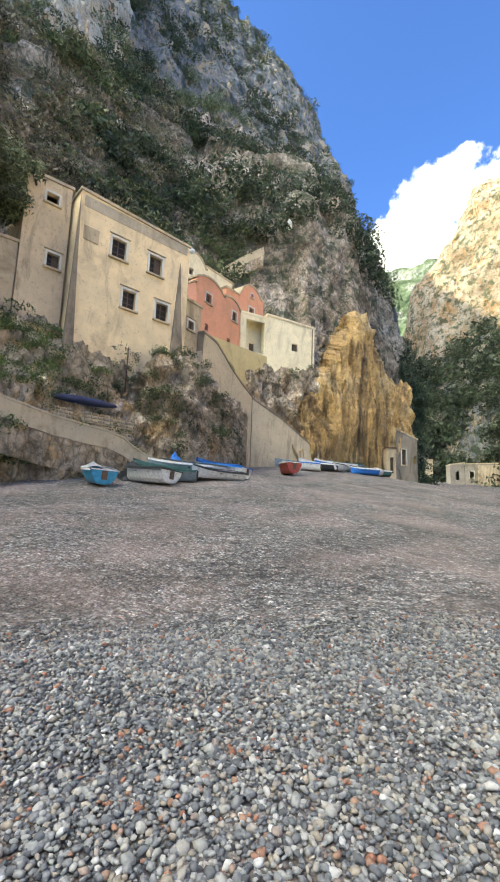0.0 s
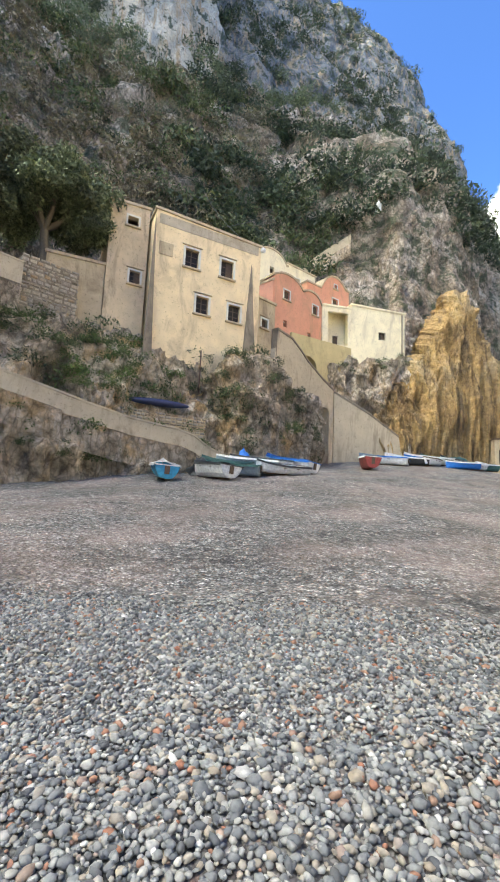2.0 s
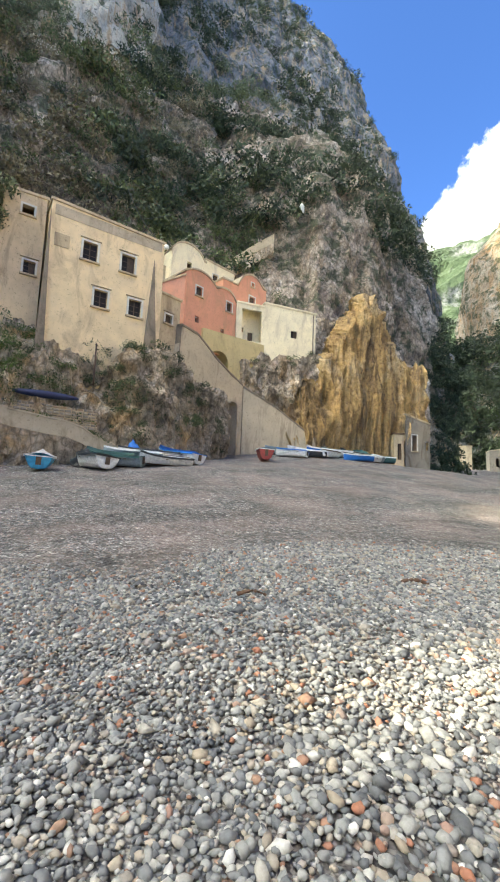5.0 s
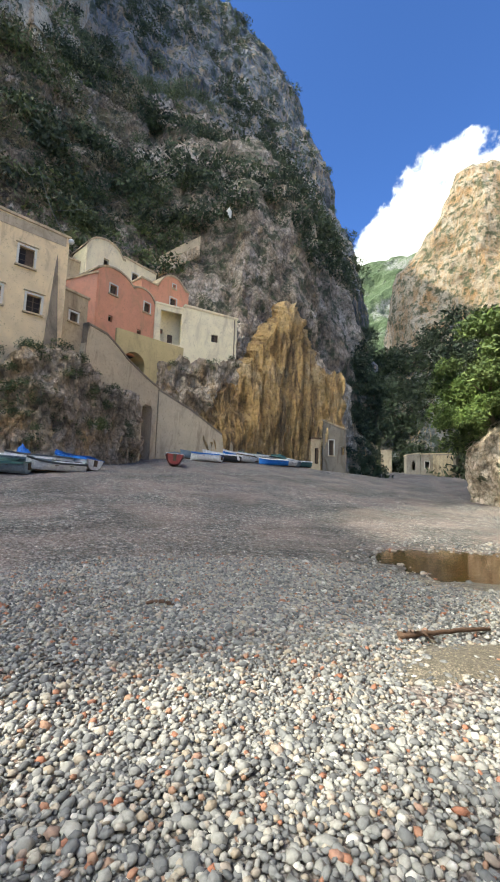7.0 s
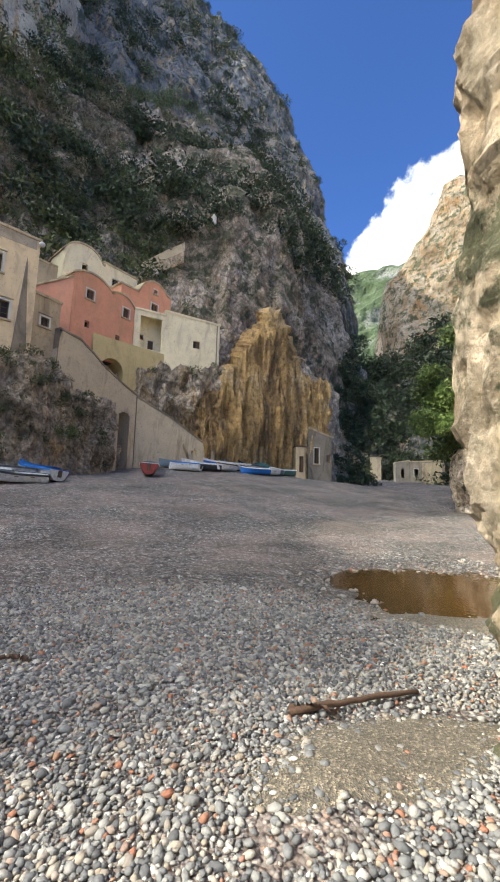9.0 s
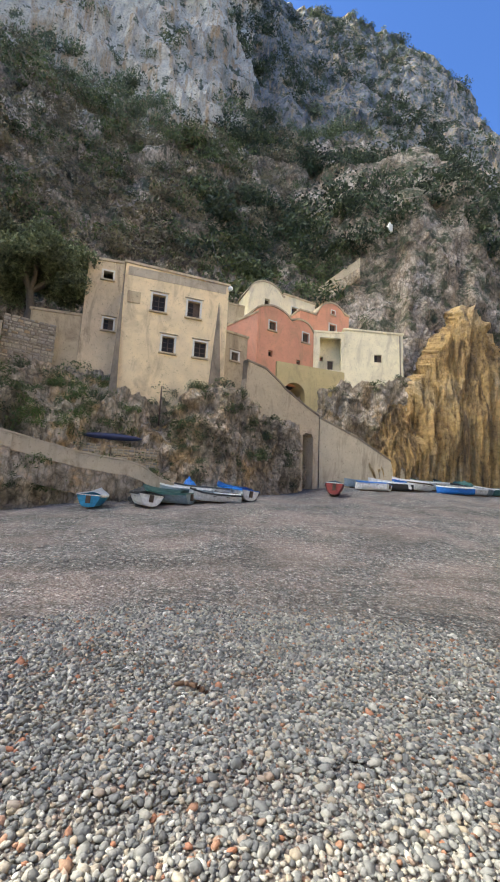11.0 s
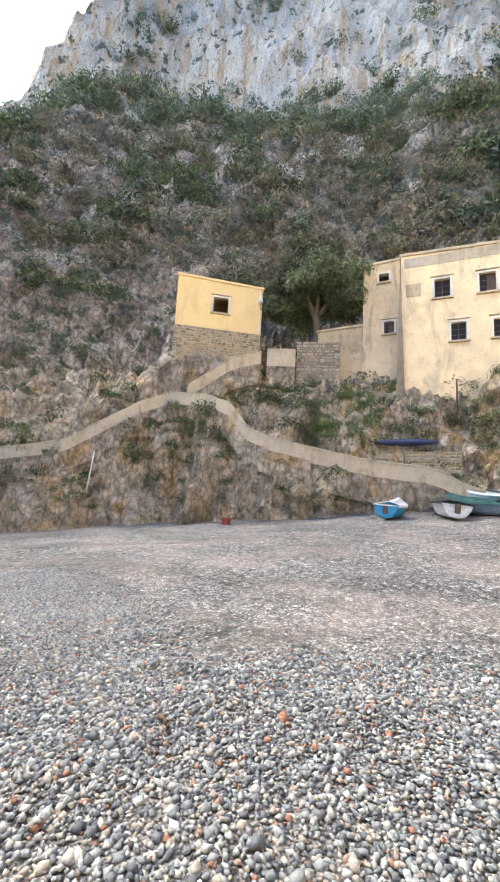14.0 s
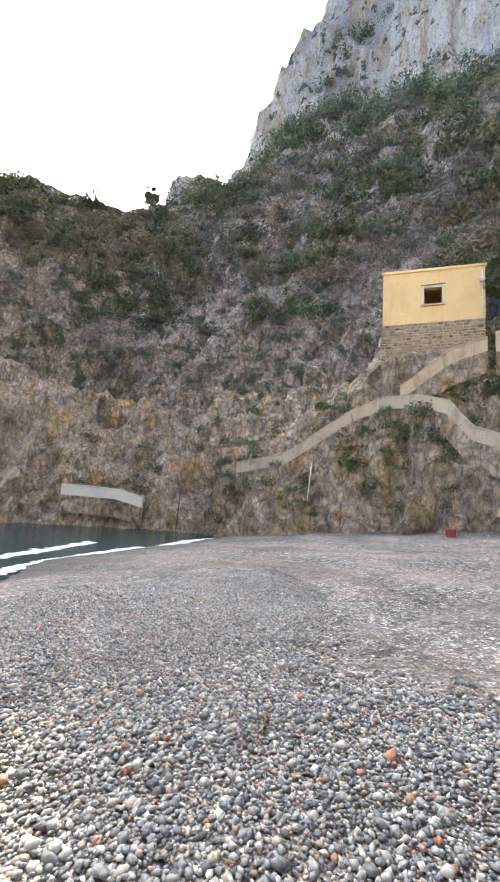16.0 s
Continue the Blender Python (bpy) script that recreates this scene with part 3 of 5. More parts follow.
# stays out of view; its pale rock is picked to bounce light into the cove
rough_surface("south_hill", [96, 110, 130, 150, 175, 200, 225],
              [([40, 34, 28, 26, 28, 34, 44], [-3] * 7), ([50, 44, 38, 36, 38, 44, 54], [26, 28, 28, 26, 20, 14, 6]),
               ([90, 86, 80, 80, 80, 90, 100], [60, 62, 60, 54, 40, 24, 8])],
              90, [20, 20], 2.5, 12, M_NEAR, "unseen rocky slope closing the cove on the south, pale to bounce light", "hillside", 12.0)


def near_rock():
    """The rock wall beside the walker, a bulging face along a line on the ground."""
    line = [(14, -37.4), (6, -38.3), (1.6, -38.8), (0.1, -38.95), (-0.28, -39.2), (-0.25, -40.0), (-1.15, -42.6), (-4.5, -45.6), (-11, -48.5), (-22, -54)]
    seg = [0.0]
    for p, q in zip(line, line[1:]):
        seg.append(seg[-1] + math.dist(p, q))
    s = np.unique(np.concatenate([np.linspace(0, seg[2], 40), np.linspace(seg[2], seg[6], 150), np.linspace(seg[6], seg[-1], 60)]))
    h = np.linspace(-0.7, 11, 150)
    x = np.interp(s, seg, [p[0] for p in line])
    y = np.interp(s, seg, [p[1] for p in line])
    S = np.stack(np.broadcast_arrays(x[:, None], y[:, None], h[None, :]), -1).astype(float).copy()
    back = 0.08 * np.sin(h * 1.3 + 0.5) + 0.14 - 0.2 * np.exp(-(((h - 3.0) / 1.1) ** 2)) - 0.12 * np.exp(-(((h - 6.0) / 0.8) ** 2)) + np.maximum(h - 6.6, 0) * 0.3
    S[..., 1] -= back[None, :] * 0.5
    S[..., 0] += back[None, :] * 0.8
    q = fractal(S.reshape(-1, 3), 0.26, 0.9, 6, 0.8, (1, 1, 0.8), 14.0).reshape(S.shape[:2])
    S = displaced(S, q)
    return tagged(grid_object("near_rock", S, M_NEAR, False), "rough pale limestone wall beside the pebbles", "rock", kind="structure")


near_rock()


# ---- leaves and scrub ----
def leaf_mat(name, cols):
    m = material(name, 0.7)
    g = N(m, "ShaderNodeNewGeometry")
    c = ramp(m, g.outputs["Random Per Island"], [(i / (len(cols) - 1), q) for i, q in enumerate(cols)])
    t = tex(m, 0.22, 4, 0.6)
    c = mixc(m, 1.0, c, ramp(m, t.outputs["Fac"], [(0.35, (0.6, 0.55, 0.5)), (0.65, (1.35, 1.3, 1.1))]), "MULTIPLY")
    base(m, c)
    return m


M_WOODS = leaf_mat("wood_leaves", [(0.018, 0.03, 0.014), (0.038, 0.06, 0.026), (0.065, 0.09, 0.042)])
M_SCRUB = leaf_mat("scrub_leaves", [(0.025, 0.042, 0.015), (0.06, 0.09, 0.03), (0.1, 0.13, 0.05), (0.14, 0.16, 0.075)])
M_DRY = leaf_mat("dry_scrub", [(0.11, 0.094, 0.065), (0.17, 0.145, 0.1), (0.22, 0.19, 0.135), (0.14, 0.145, 0.08)])
M_OLIVE = leaf_mat("olive_leaves", [(0.06, 0.085, 0.045), (0.12, 0.155, 0.085), (0.22, 0.26, 0.16)])
M_FRESH = leaf_mat("fresh_leaves", [(0.035, 0.07, 0.015), (0.07, 0.12, 0.025), (0.12, 0.17, 0.05)])
M_BARK = plain("bark", (0.12, 0.1, 0.075), 0.9, scale=14)


def leaf_cloud(centres, radii, count, size, seed, flat=0.8):
    """Corners (n, 4, 3) of leaf cards in clumps round the centres, thicker towards the outside of each clump."""
    rng = np.random.RandomState(seed)
    centres, radii = np.asarray(centres, float), np.asarray(radii, float)
    n = len(centres) * count
    lobes = rng.normal(size=(len(centres), 7, 3))
    lobes /= np.linalg.norm(lobes, axis=2, keepdims=True)
    pick = rng.randint(0, 7, size=(len(centres), count))
    lobe = lobes[np.arange(len(centres))[:, None], pick]
    d = rng.normal(size=(len(centres), count, 3))
    d /= np.linalg.norm(d, axis=2, keepdims=True)
    off = lobe * 0.55 + d * (0.5 * rng.uniform(0.25, 1, size=(len(centres), count, 1)) ** 0.5)
    off[..., 2] = np.abs(off[..., 2]) * flat - 0.18 * (off[..., 2] < 0)
    p = (centres[:, None] + off * radii[:, None, None]).reshape(n, 3)
    sz = np.repeat(radii, count) * size * rng.uniform(0.5, 1.3, n)
    a = rng.normal(size=(n, 3))
    a /= np.linalg.norm(a, axis=1, keepdims=True)
    b = np.cross(a, rng.normal(size=(n, 3)))
    b /= np.linalg.norm(b, axis=1, keepdims=True)
    a, b = a * sz[:, None], b * sz[:, None] * 0.6
    return np.stack([p - a, p + b, p + a * 0.9 - b * 0.5], 1)


def cards(name, Q, mat, parent=None):
    n = len(Q)
    me = bpy.data.meshes.new(name)
    me.vertices.add(n * 3)
    me.vertices.foreach_set("co", Q.reshape(-1).astype(np.float32))
    me.loops.add(n * 3)
    me.loops.foreach_set("vertex_index", np.arange(n * 3, dtype=np.int32))
    me.polygons.add(n)
    me.polygons.foreach_set("loop_start", np.arange(0, n * 3, 3, dtype=np.int32))
    me.materials.append(mat)
    me.update(calc_edges=True)
    ob = new(name, me)
    ob.parent = parent
    return ob


def cliff_spots(n, az0, az1, k0, k1, seed, patch=14.0, keep=0.0):
    """Places on the cliff surface within a stretch of azimuths and levels, in patches."""
    rng = np.random.RandomState(seed)
    nu, nv = CLIFF.shape[:2]
    out = []
    for _ in range(n * 6):
        az = rng.uniform(az0, az1)
        i = int(np.searchsorted(AZS, az))
        j = int(rng.uniform(k0, k1))
        p = CLIFF[min(max(i, 0), nu - 1), min(j, nv - 1)]
        if noise.noise(Vector(p) / patch + Vector((seed, 0, 0))) > keep:
            out.append(p)
            if len(out) >= n:
                break
    return np.array(out)


def scrub(name, spots, lo, hi, count, size, mat, seed, label):
    rng = np.random.RandomState(seed)
    r = rng.uniform(lo, hi, len(spots)) * rng.choice([0.6, 1, 1, 1.25], len(spots))
    return tagged(cards(name, leaf_cloud(spots, r, count, size, seed), mat), label, "scrub", kind="stuff")


# levels of the cliff grid: 26 rock top, 40 terrace, 84 mid slope, 154 cliff foot, 234 cliff top
scrub("hill_scrub", cliff_spots(1250, -118, 22, 72, 152, 21, 16, -0.45), 1.6, 3.6, 230, 0.1, M_DRY, 21, "dry brown scrub on the hillside")
scrub("hill_bushes", cliff_spots(620, -118, 32, 60, 150, 22, 14, -0.08), 1.8, 4.2, 300, 0.1, M_SCRUB, 22, "dark green bushes on the hillside")
scrub("foot_bushes", cliff_spots(230, -64, 35, 136, 160, 23, 20, -0.35), 2.4, 5.2, 520, 0.075, M_OLIVE, 23, "bushes along the foot of the cliff")
scrub("cliff_tufts", cliff_spots(720, 8, 56, 70, 232, 24, 24, -0.08), 1.6, 5.0, 300, 0.1, M_WOODS, 24, "dark bushes clinging to the cliff")
scrub("crest_bushes", cliff_spots(200, 22, 56.6, 222, 234, 28, 9, -0.3), 0.9, 2.2, 300, 0.11, M_SCRUB, 28, "bushes along the crest of the cliff")
scrub("cliff_tufts", cliff_spots(120, -54, 12, 160, 232, 25, 12, 0.15), 1.6, 3.6, 300, 0.09, M_SCRUB, 25, "dark bushes on ledges of the white cliff")
scrub("rock_tufts", cliff_spots(420, -60, 26, 6, 40, 26, 4, -0.05), 0.35, 1.1, 220, 0.1, M_FRESH, 26, "green plants in the clefts of the shore rock")
scrub("rock_tufts", cliff_spots(340, -75, 42, 14, 58, 27, 6, -0.15), 0.5, 1.4, 300, 0.09, M_SCRUB, 27, "bushes on the ledges above the beach")
sp = LEDGE[:, 24:].reshape(-1, 3)
sp = sp[np.random.RandomState(34).choice(len(sp), 75)]
scrub("rock_tufts", sp, 0.4, 1.1, 300, 0.1, M_SCRUB, 34, "dark bushes hanging over the rock ledge")
rng = np.random.RandomState(31)
sp = WOOD.reshape(-1, 3)[rng.choice(WOOD.shape[0] * WOOD.shape[1], 760)]
scrub("gorge_trees", sp, 3.0, 6.0, 190, 0.12, M_WOODS, 31, "dark trees filling the gorge")
scrub("gorge_trees", cliff_spots(150, 53.8, 56.8, 2, 100, 33, 30, -0.6), 1.6, 3.2, 280, 0.12, M_WOODS, 33, "dark trees at the edge of the cliff")
sp = MID[:, 44:].reshape(-1, 3)
sp = sp[rng.choice(len(sp), 170)]
scrub("rock_bushes", sp, 1.2, 3.0, 360, 0.085, M_FRESH, 32, "bright green bushes on the side rock")


def tree(name, x, y, z, height, spread, mat, seed, label, clumps=26, lean=0.0):
    """A trunk that forks into limbs, and a crown of leaf clumps at their ends."""
    rng = np.random.RandomState(seed)
    root = tagged(new(name), label, "tree")
    root.location = (x, y, z)
    bm = bmesh.new()

    def limb(a, b, ra, rb, n=7):
        a, b = Vector(a), Vector(b)
        d = (b - a).normalized()
        s = d.orthogonal().normalized()
        t = d.cross(s)
        rings = []
        for c, r in ((a, ra), ((a + b) / 2 + s * 0.08 * (b - a).length, (ra + rb) / 2), (b, rb)):
            rings.append([bm.verts.new(c + (s * math.cos(6.283 * k / n) + t * math.sin(6.283 * k / n)) * r) for k in range(n)])
        for p, q in zip(rings, rings[1:]):
            for k in range(n):
                bm.faces.new((p[k], p[(k + 1) % n], q[(k + 1) % n], q[k]))

    fork = Vector((lean, 0, height * 0.32))
    limb((0, 0, -0.6), fork, 0.05 * height, 0.035 * height)
    ends = []
    for k in range(6):
        a = 6.283 * k / 6 + rng.uniform(-0.3, 0.3)
        mid = fork + Vector((math.cos(a) * spread * 0.4, math.sin(a) * spread * 0.4, height * 0.28))
        limb(fork, mid, 0.025 * height, 0.015 * height)
        for s in (-0.5, 0.5):
            e = mid + Vector((math.cos(a + s) * spread * 0.35, math.sin(a + s) * spread * 0.35, height * rng.uniform(0.08, 0.24)))
            limb(mid, e, 0.014 * height, 0.006 * height, 5)
            ends.append(e)
    part("trunk", bm, M_BARK, root, smooth=True)
    cs = [e + Vector(rng.normal(size=3) * spread * 0.12) for e in ends]
    while len(cs) < clumps:
        a, r = rng.uniform(0, 6.28), spread * rng.uniform(0, 0.85)
        cs.append(Vector((lean + math.cos(a) * r, math.sin(a) * r, height * (0.22 + 0.68 * (1 - (r / spread) ** 2) * rng.uniform(0.4, 1)))))
    crown = cards("crown", leaf_cloud([tuple(c) for c in cs], rng.uniform(0.28, 0.46, len(cs)) * spread, 1100, 0.1, seed, 0.9), mat, root)
    return root


tx, ty = at_polar(-13.0, 38.0)
tree("tree", tx, ty, 17.6, 8.6, 4.7, M_OLIVE, 41, "grey-green carob tree on the terrace beside the cream house", 70)
tx, ty = at_polar(74.6, 44.0)
tree("tree", tx, ty, 5.2, 10.0, 5.6, M_FRESH, 42, "bright green tree on top of the side rock by the stream", 60)
tx, ty = at_polar(79.5, 47.0)
tree("tree", tx, ty, 9, 13, 6.5, M_FRESH, 43, "bright green tree behind the side rock by the stream", 46)


def towards_sun(x, y, far):
    return x + far * math.sin(_a), y + far * math.cos(_a), far * math.tan(_e)


# trees added in line with the sun, to cast shade on these ground points
for gx0, gy0, far, seed in ((-6.9, -38.3, 88, 45), (-5.9, -38.6, 90, 46)):
    tx, ty, tz = towards_sun(gx0, gy0, far)
    tree("tree", tx, ty, tz - 4.2, 6.0, 1.9, M_SCRUB, seed, "dark tree added on the headland ridge to shade the pebbles", 30)


# ---- houses ----
def frame_at(name, left, right, label, category="house"):
    root = tagged(new(name), label, category)
    root.matrix_world = Matrix.Translation((left[0], left[1], 0)) @ Matrix.Rotation(math.atan2(right[1] - left[1], right[0] - left[0]), 4, "Z")
    return root, math.dist(left, right)


def facade(name, root, ln, z0, z1, thick, holes, mat, label="", top=None, y=0.0):
    """A wall along x with openings (x0, x1, z0, z1) through it, and a top line."""
    top = top or (lambda u: z1)
    xs = sorted({0.0, ln, *(h[0] for h in holes), *(h[1] for h in holes), *np.linspace(0, ln, 13).tolist()})
    zs = sorted({z0, z1, *(h[2] for h in holes), *(h[3] for h in holes)})
    nx, nz = len(xs) - 1, len(zs) - 1

    def solid(i, k):
        if not (0 <= i < nx and 0 <= k < nz):
            return False
        cx, cz = (xs[i] + xs[i + 1]) / 2, (zs[k] + zs[k + 1]) / 2
        return not any(h[0] < cx < h[1] and h[2] < cz < h[3] for h in holes)

    bm = bmesh.new()
    cache = {}

    def v(i, k, back):
        key = (i, k, back)
        if key not in cache:
            z = top(xs[i]) if k == nz else min(zs[k], top(xs[i]) - 0.01 * (nz - k))
            cache[key] = bm.verts.new((xs[i], y + (thick if back else 0), z))
        return cache[key]

    for i in range(nx):
        for k in range(nz):
            if not solid(i, k):
                continue
            bm.faces.new((v(i, k, 0), v(i + 1, k, 0), v(i + 1, k + 1, 0), v(i, k + 1, 0)))
            bm.faces.new((v(i, k, 1), v(i, k + 1, 1), v(i + 1, k + 1, 1), v(i + 1, k, 1)))
            if not solid(i - 1, k):
                bm.faces.new((v(i, k, 0), v(i, k + 1, 0), v(i, k + 1, 1), v(i, k, 1)))
            if not solid(i + 1, k):
                bm.faces.new((v(i + 1, k, 0), v(i + 1, k, 1), v(i + 1, k + 1, 1), v(i + 1, k + 1, 0)))
            if not solid(i, k - 1):
                bm.faces.new((v(i, k, 0), v(i, k, 1), v(i + 1, k, 1), v(i + 1, k, 0)))
            if not solid(i, k + 1):
                bm.faces.new((v(i, k + 1, 0), v(i + 1, k + 1, 0), v(i + 1, k + 1, 1), v(i, k + 1, 1)))
    return part(name, bm, mat, root, label)


def beam(name, parent, x0, x1, y0, y1, z0, z1, mat, label="", bevel=0.02):
    bm = bmesh.new()
    box(bm, x0, x1, y0, y1, z0, z1)
    if bevel:
        bmesh.ops.bevel(bm, geom=bm.edges[:], offset=bevel, segments=1, affect="EDGES")
    return part(name, bm, mat, parent, label)


def window(root, x0, x1, z0, z1, style="shutter", surround=0.17, hood=True):
    """A window in an opening: a raised surround, a sill, a hood moulding, sashes and panes."""
    s = surround
    bm = bmesh.new()
    if s:
        for b in ((x0 - s, x0 - 0.002, z0, z1), (x1 + 0.002, x1 + s, z0, z1), (x0 - s, x1 + s, z1 + 0.002, z1 + s)):
            box(bm, b[0], b[1], -0.07, 0.05, b[2], b[3])
    else:
        box(bm, x0, x1, 0.3, 0.34, z1 - 0.06, z1)
    win = part("window", bm, M_TRIM, root)
    w = x1 - x0
    if s:
        beam("sill", win, x0 - s - 0.08, x1 + s + 0.08, -0.2, 0.06, z0 - 0.16, z0 - 0.002, M_DULL)
    if hood and s:
        beam("hood", win, x0 - s - 0.12, x1 + s + 0.12, -0.14, 0.0, z1 + s + 0.06, z1 + s + 0.14, M_DULL)
    if style == "open":
        return win
    bm = bmesh.new()
    f = 0.07
    for b in ((x0, x0 + f, z0, z1), (x1 - f, x1, z0, z1), (x0 + f, x1 - f, z1 - f, z1), (x0 + f, x1 - f, z0, z0 + f), (x0 + w / 2 - 0.04, x0 + w / 2 + 0.04, z0 + f, z1 - f)):
        box(bm, b[0], b[1], 0.24, 0.3, b[2], b[3])
    if w > 0.7:
        for zz in (z0 + (z1 - z0) * 0.36, z0 + (z1 - z0) * 0.68):
            box(bm, x0 + f, x0 + w / 2 - 0.04, 0.25, 0.29, zz - 0.02, zz + 0.02)
            box(bm, x0 + w / 2 + 0.04, x1 - f, 0.25, 0.29, zz - 0.02, zz + 0.02)
    part("casement", bm, M_SHUTTER, win)
    beam("pane", win, x0 + f, x0 + w / 2 - 0.04, 0.27, 0.28, z0 + f, z1 - f, M_GLASS, bevel=0)
    beam("pane", win, x0 + w / 2 + 0.04, x1 - f, 0.27, 0.28, z0 + f, z1 - f, M_GLASS if style == "shutter" else M_SHUTTER, bevel=0)
    return win


def slab_roof(root, ln, depth, top, mat, over=0.12, thick=0.22, back=None):
    """A roof sheet that follows the top line of the facade."""
    bm = bmesh.new()
    xs = np.linspace(-over, ln + over, 17)
    rows = []
    for y in (-over, depth):
        for dz in (0.0, thick):
            rows.append([bm.verts.new((x, y, top(min(max(x, 0), ln)) + dz + 0.003)) for x in xs])
    a, b, c, d = rows
    for i in range(len(xs) - 1):
        for p, q in ((a, b), (b, d), (d, c), (c, a)):
            bm.faces.new((p[i], p[i + 1], q[i + 1], q[i]))
    for i in (0, -1):
        bm.faces.new((a[i], b[i], d[i], c[i]))
    return part("roof", bm, mat, root)


def house(name, left, right, depth, z0, z1, wins, mat, label, top=None, side=None, roof=None, style="shutter", surround=0.17, hood=True, name_wall="wall"):
    root, ln = frame_at(name, left, right, label)
    top = top or (lambda u: z1)
    holes = [w[:4] for w in wins]
    facade(name_wall, root, ln, z0, z1, 0.45, holes, mat, top=top)
    beam("wall", root, 0.0, 0.45, 0.452, depth, z0, top(0), side or mat, bevel=0)
    beam("wall", root, ln - 0.45, ln, 0.452, depth, z0, top(ln), side or mat, bevel=0)
    beam("wall", root, 0.452, ln - 0.452, depth - 0.4, depth, z0, min(top(0), top(ln)), side or mat, bevel=0)
    beam("floor", root, 0.452, ln - 0.452, 0.452, depth - 0.402, z0, z0 + 0.2, M_ROOM, bevel=0)
    slab_roof(root, ln, depth, top, roof or M_DULL)
    for w in wins:
        window(root, *w[:4], *(w[4:] or (style, surround, hood)))
    return root, ln


# the tall cream house
A, _ = house("house", (-4.7, -3.3), (4.85, -3.3), 8, 8.6, 23.4,
             [(2.55, 3.7, 19.5, 21.1), (5.75, 6.9, 19.5, 21.1, "half", 0.17, True), (3.7, 4.78, 15.75, 17.25), (6.62, 7.72, 15.75, 17.25)],
             M_CREAM, "tall cream plastered house with four framed windows, on a rock ledge", top=lambda u: 23.62 - u * 0.03)
beam("band", A, 0.25, 9.3, -0.03, 0.0, 22.5, 23.35, plaster("damp_cream_plaster", (0.52, 0.44, 0.32), (0.3, 0.24, 0.16), 0.9), "grey damp band under the roof", 0)
beam("plaque", A, 0.35, 1.5, -0.06, -0.003, 19.9, 21.0, M_DULL, "square blocked opening", 0.02)


def stain(root, x0, x1, z0, z1, mat):
    """A tall buttress of damp render, tapering to a rounded tip."""
    bm = bmesh.new()
    pts = []
    for k in range(19):
        u = k / 18
        wd = 0.92 * (1 - u) ** 1.25 + 0.1 * (1 - u ** 6) ** 0.5
        pts.append((u, wd))
    c = (x0 + x1) / 2
    ring = [(c - (x1 - x0) / 2 * w, z0 + (z1 - z0) * u) for u, w in pts] + [(c + (x1 - x0) / 2 * w, z0 + (z1 - z0) * u) for u, w in pts[::-1][1:]]
    f = [bm.verts.new((x, -0.6 * (1 - (z - z0) / (z1 - z0)) ** 1.5 - 0.04, z)) for x, z in ring]
    b = [bm.verts.new((x, -0.004, z)) for x, z in ring]
    bm.faces.new(f)
    for k in range(len(ring)):
        j = (k + 1) % len(ring)
        bm.faces.new((f[k], f[j], b[j], b[k]))
    return part("buttress", bm, mat, root, "dark damp buttress with a pointed top")


stain(A, 7.75, 9.6, 7.5, 21.6, M_STAIN)
stain(A, -0.45, 0.35, 8.5, 23.3, M_STAIN)
house("house", (-8.0, -1.7), (-4.9, -1.7), 5, 11, 24.4, [(1.35, 2.2, 22.5, 23.3, "open", 0.15, False), (1.8, 2.65, 17.6, 18.7, "half", 0.15, True)],
      plaster("weathered_cream", (0.72, 0.57, 0.37), (0.3, 0.22, 0.14), 0.95), "narrow annex of stained cream plaster beside the tall house", top=lambda u: 24.2 + u * 0.05)
house("house", (-12.2, -1.2), (-8.05, -1.5), 3, 9, 18.6, [], M_DULL, "stained garden wall pier beside the annex", roof=M_DULL)
# the low house in front of the pink one
house("house", (4.95, -2.6), (7.35, -1.97), 4, 9.5, 19.0, [(0.75, 1.5, 16.35, 17.2, "half", 0.16, True)], M_DULL,
      "low grey rendered outhouse with one window, beside the pink house")


def gable(z, bumps):
    return lambda u: z + max([0.0] + [h * max(0.0, 1 - ((u - c) / w) ** 2) ** 0.6 for c, w, h in bumps])


# the pink houses
house("house", (5.6, 4.9), (9.75, 2.75), 0.6, 16, 23.6, [], M_PINK, "pink flank wall of the gabled house", top=lambda u: 22.4 + 0.45 * u)
house("house", (9.8, 2.7), (17.75, 4.56), 6, 16.8, 24.2,
      [(1.55, 2.45, 22.85, 23.95, "half", 0.14, False), (1.6, 2.15, 19.65, 20.4, "open", 0, False), (6.4, 7.3, 22.6, 23.8, "half", 0.14, False), (5.6, 6.15, 19.35, 20.15, "open", 0, False)],
      M_ORANGE, "salmon pink house with two rounded gables, streaked with damp", top=gable(23.9, [(2.2, 2.9, 1.9), (6.2, 1.95, 1.35)]))
house("house", (16.4, 5.9), (24.2, 7.3), 6, 15, 29.3,
      [(4.95, 5.5, 28.4, 29.0, "open", 0.1, False), (4.65, 5.7, 25.8, 27.0, "half", 0.14, False)],
      M_ORANGE, "tall salmon house with a rounded gable and a small attic window", top=gable(27.6, [(5.2, 2.5, 2.35), (7.6, 0.9, 1.3)]))
# upper yellow houses behind
house("house", (10.28, 8.38), (15.26, 8.86), 5, 20, 30.3, [(2.2, 2.9, 28.9, 29.8, "open", 0, False)], M_PALE,
      "faded yellow house with a stepped gable, behind the pink one", top=gable(30.6, [(2.4, 2.3, 1.5)]))
house("house", (15.3, 8.95), (20.1, 9.4), 5, 20, 30.2, [(1.2, 2.1, 28.3, 29.6, "half", 0.1, False)], M_PALE, "faded yellow house with a flat roof, behind the pink one", top=lambda u: 31.1 - 0.06 * u)
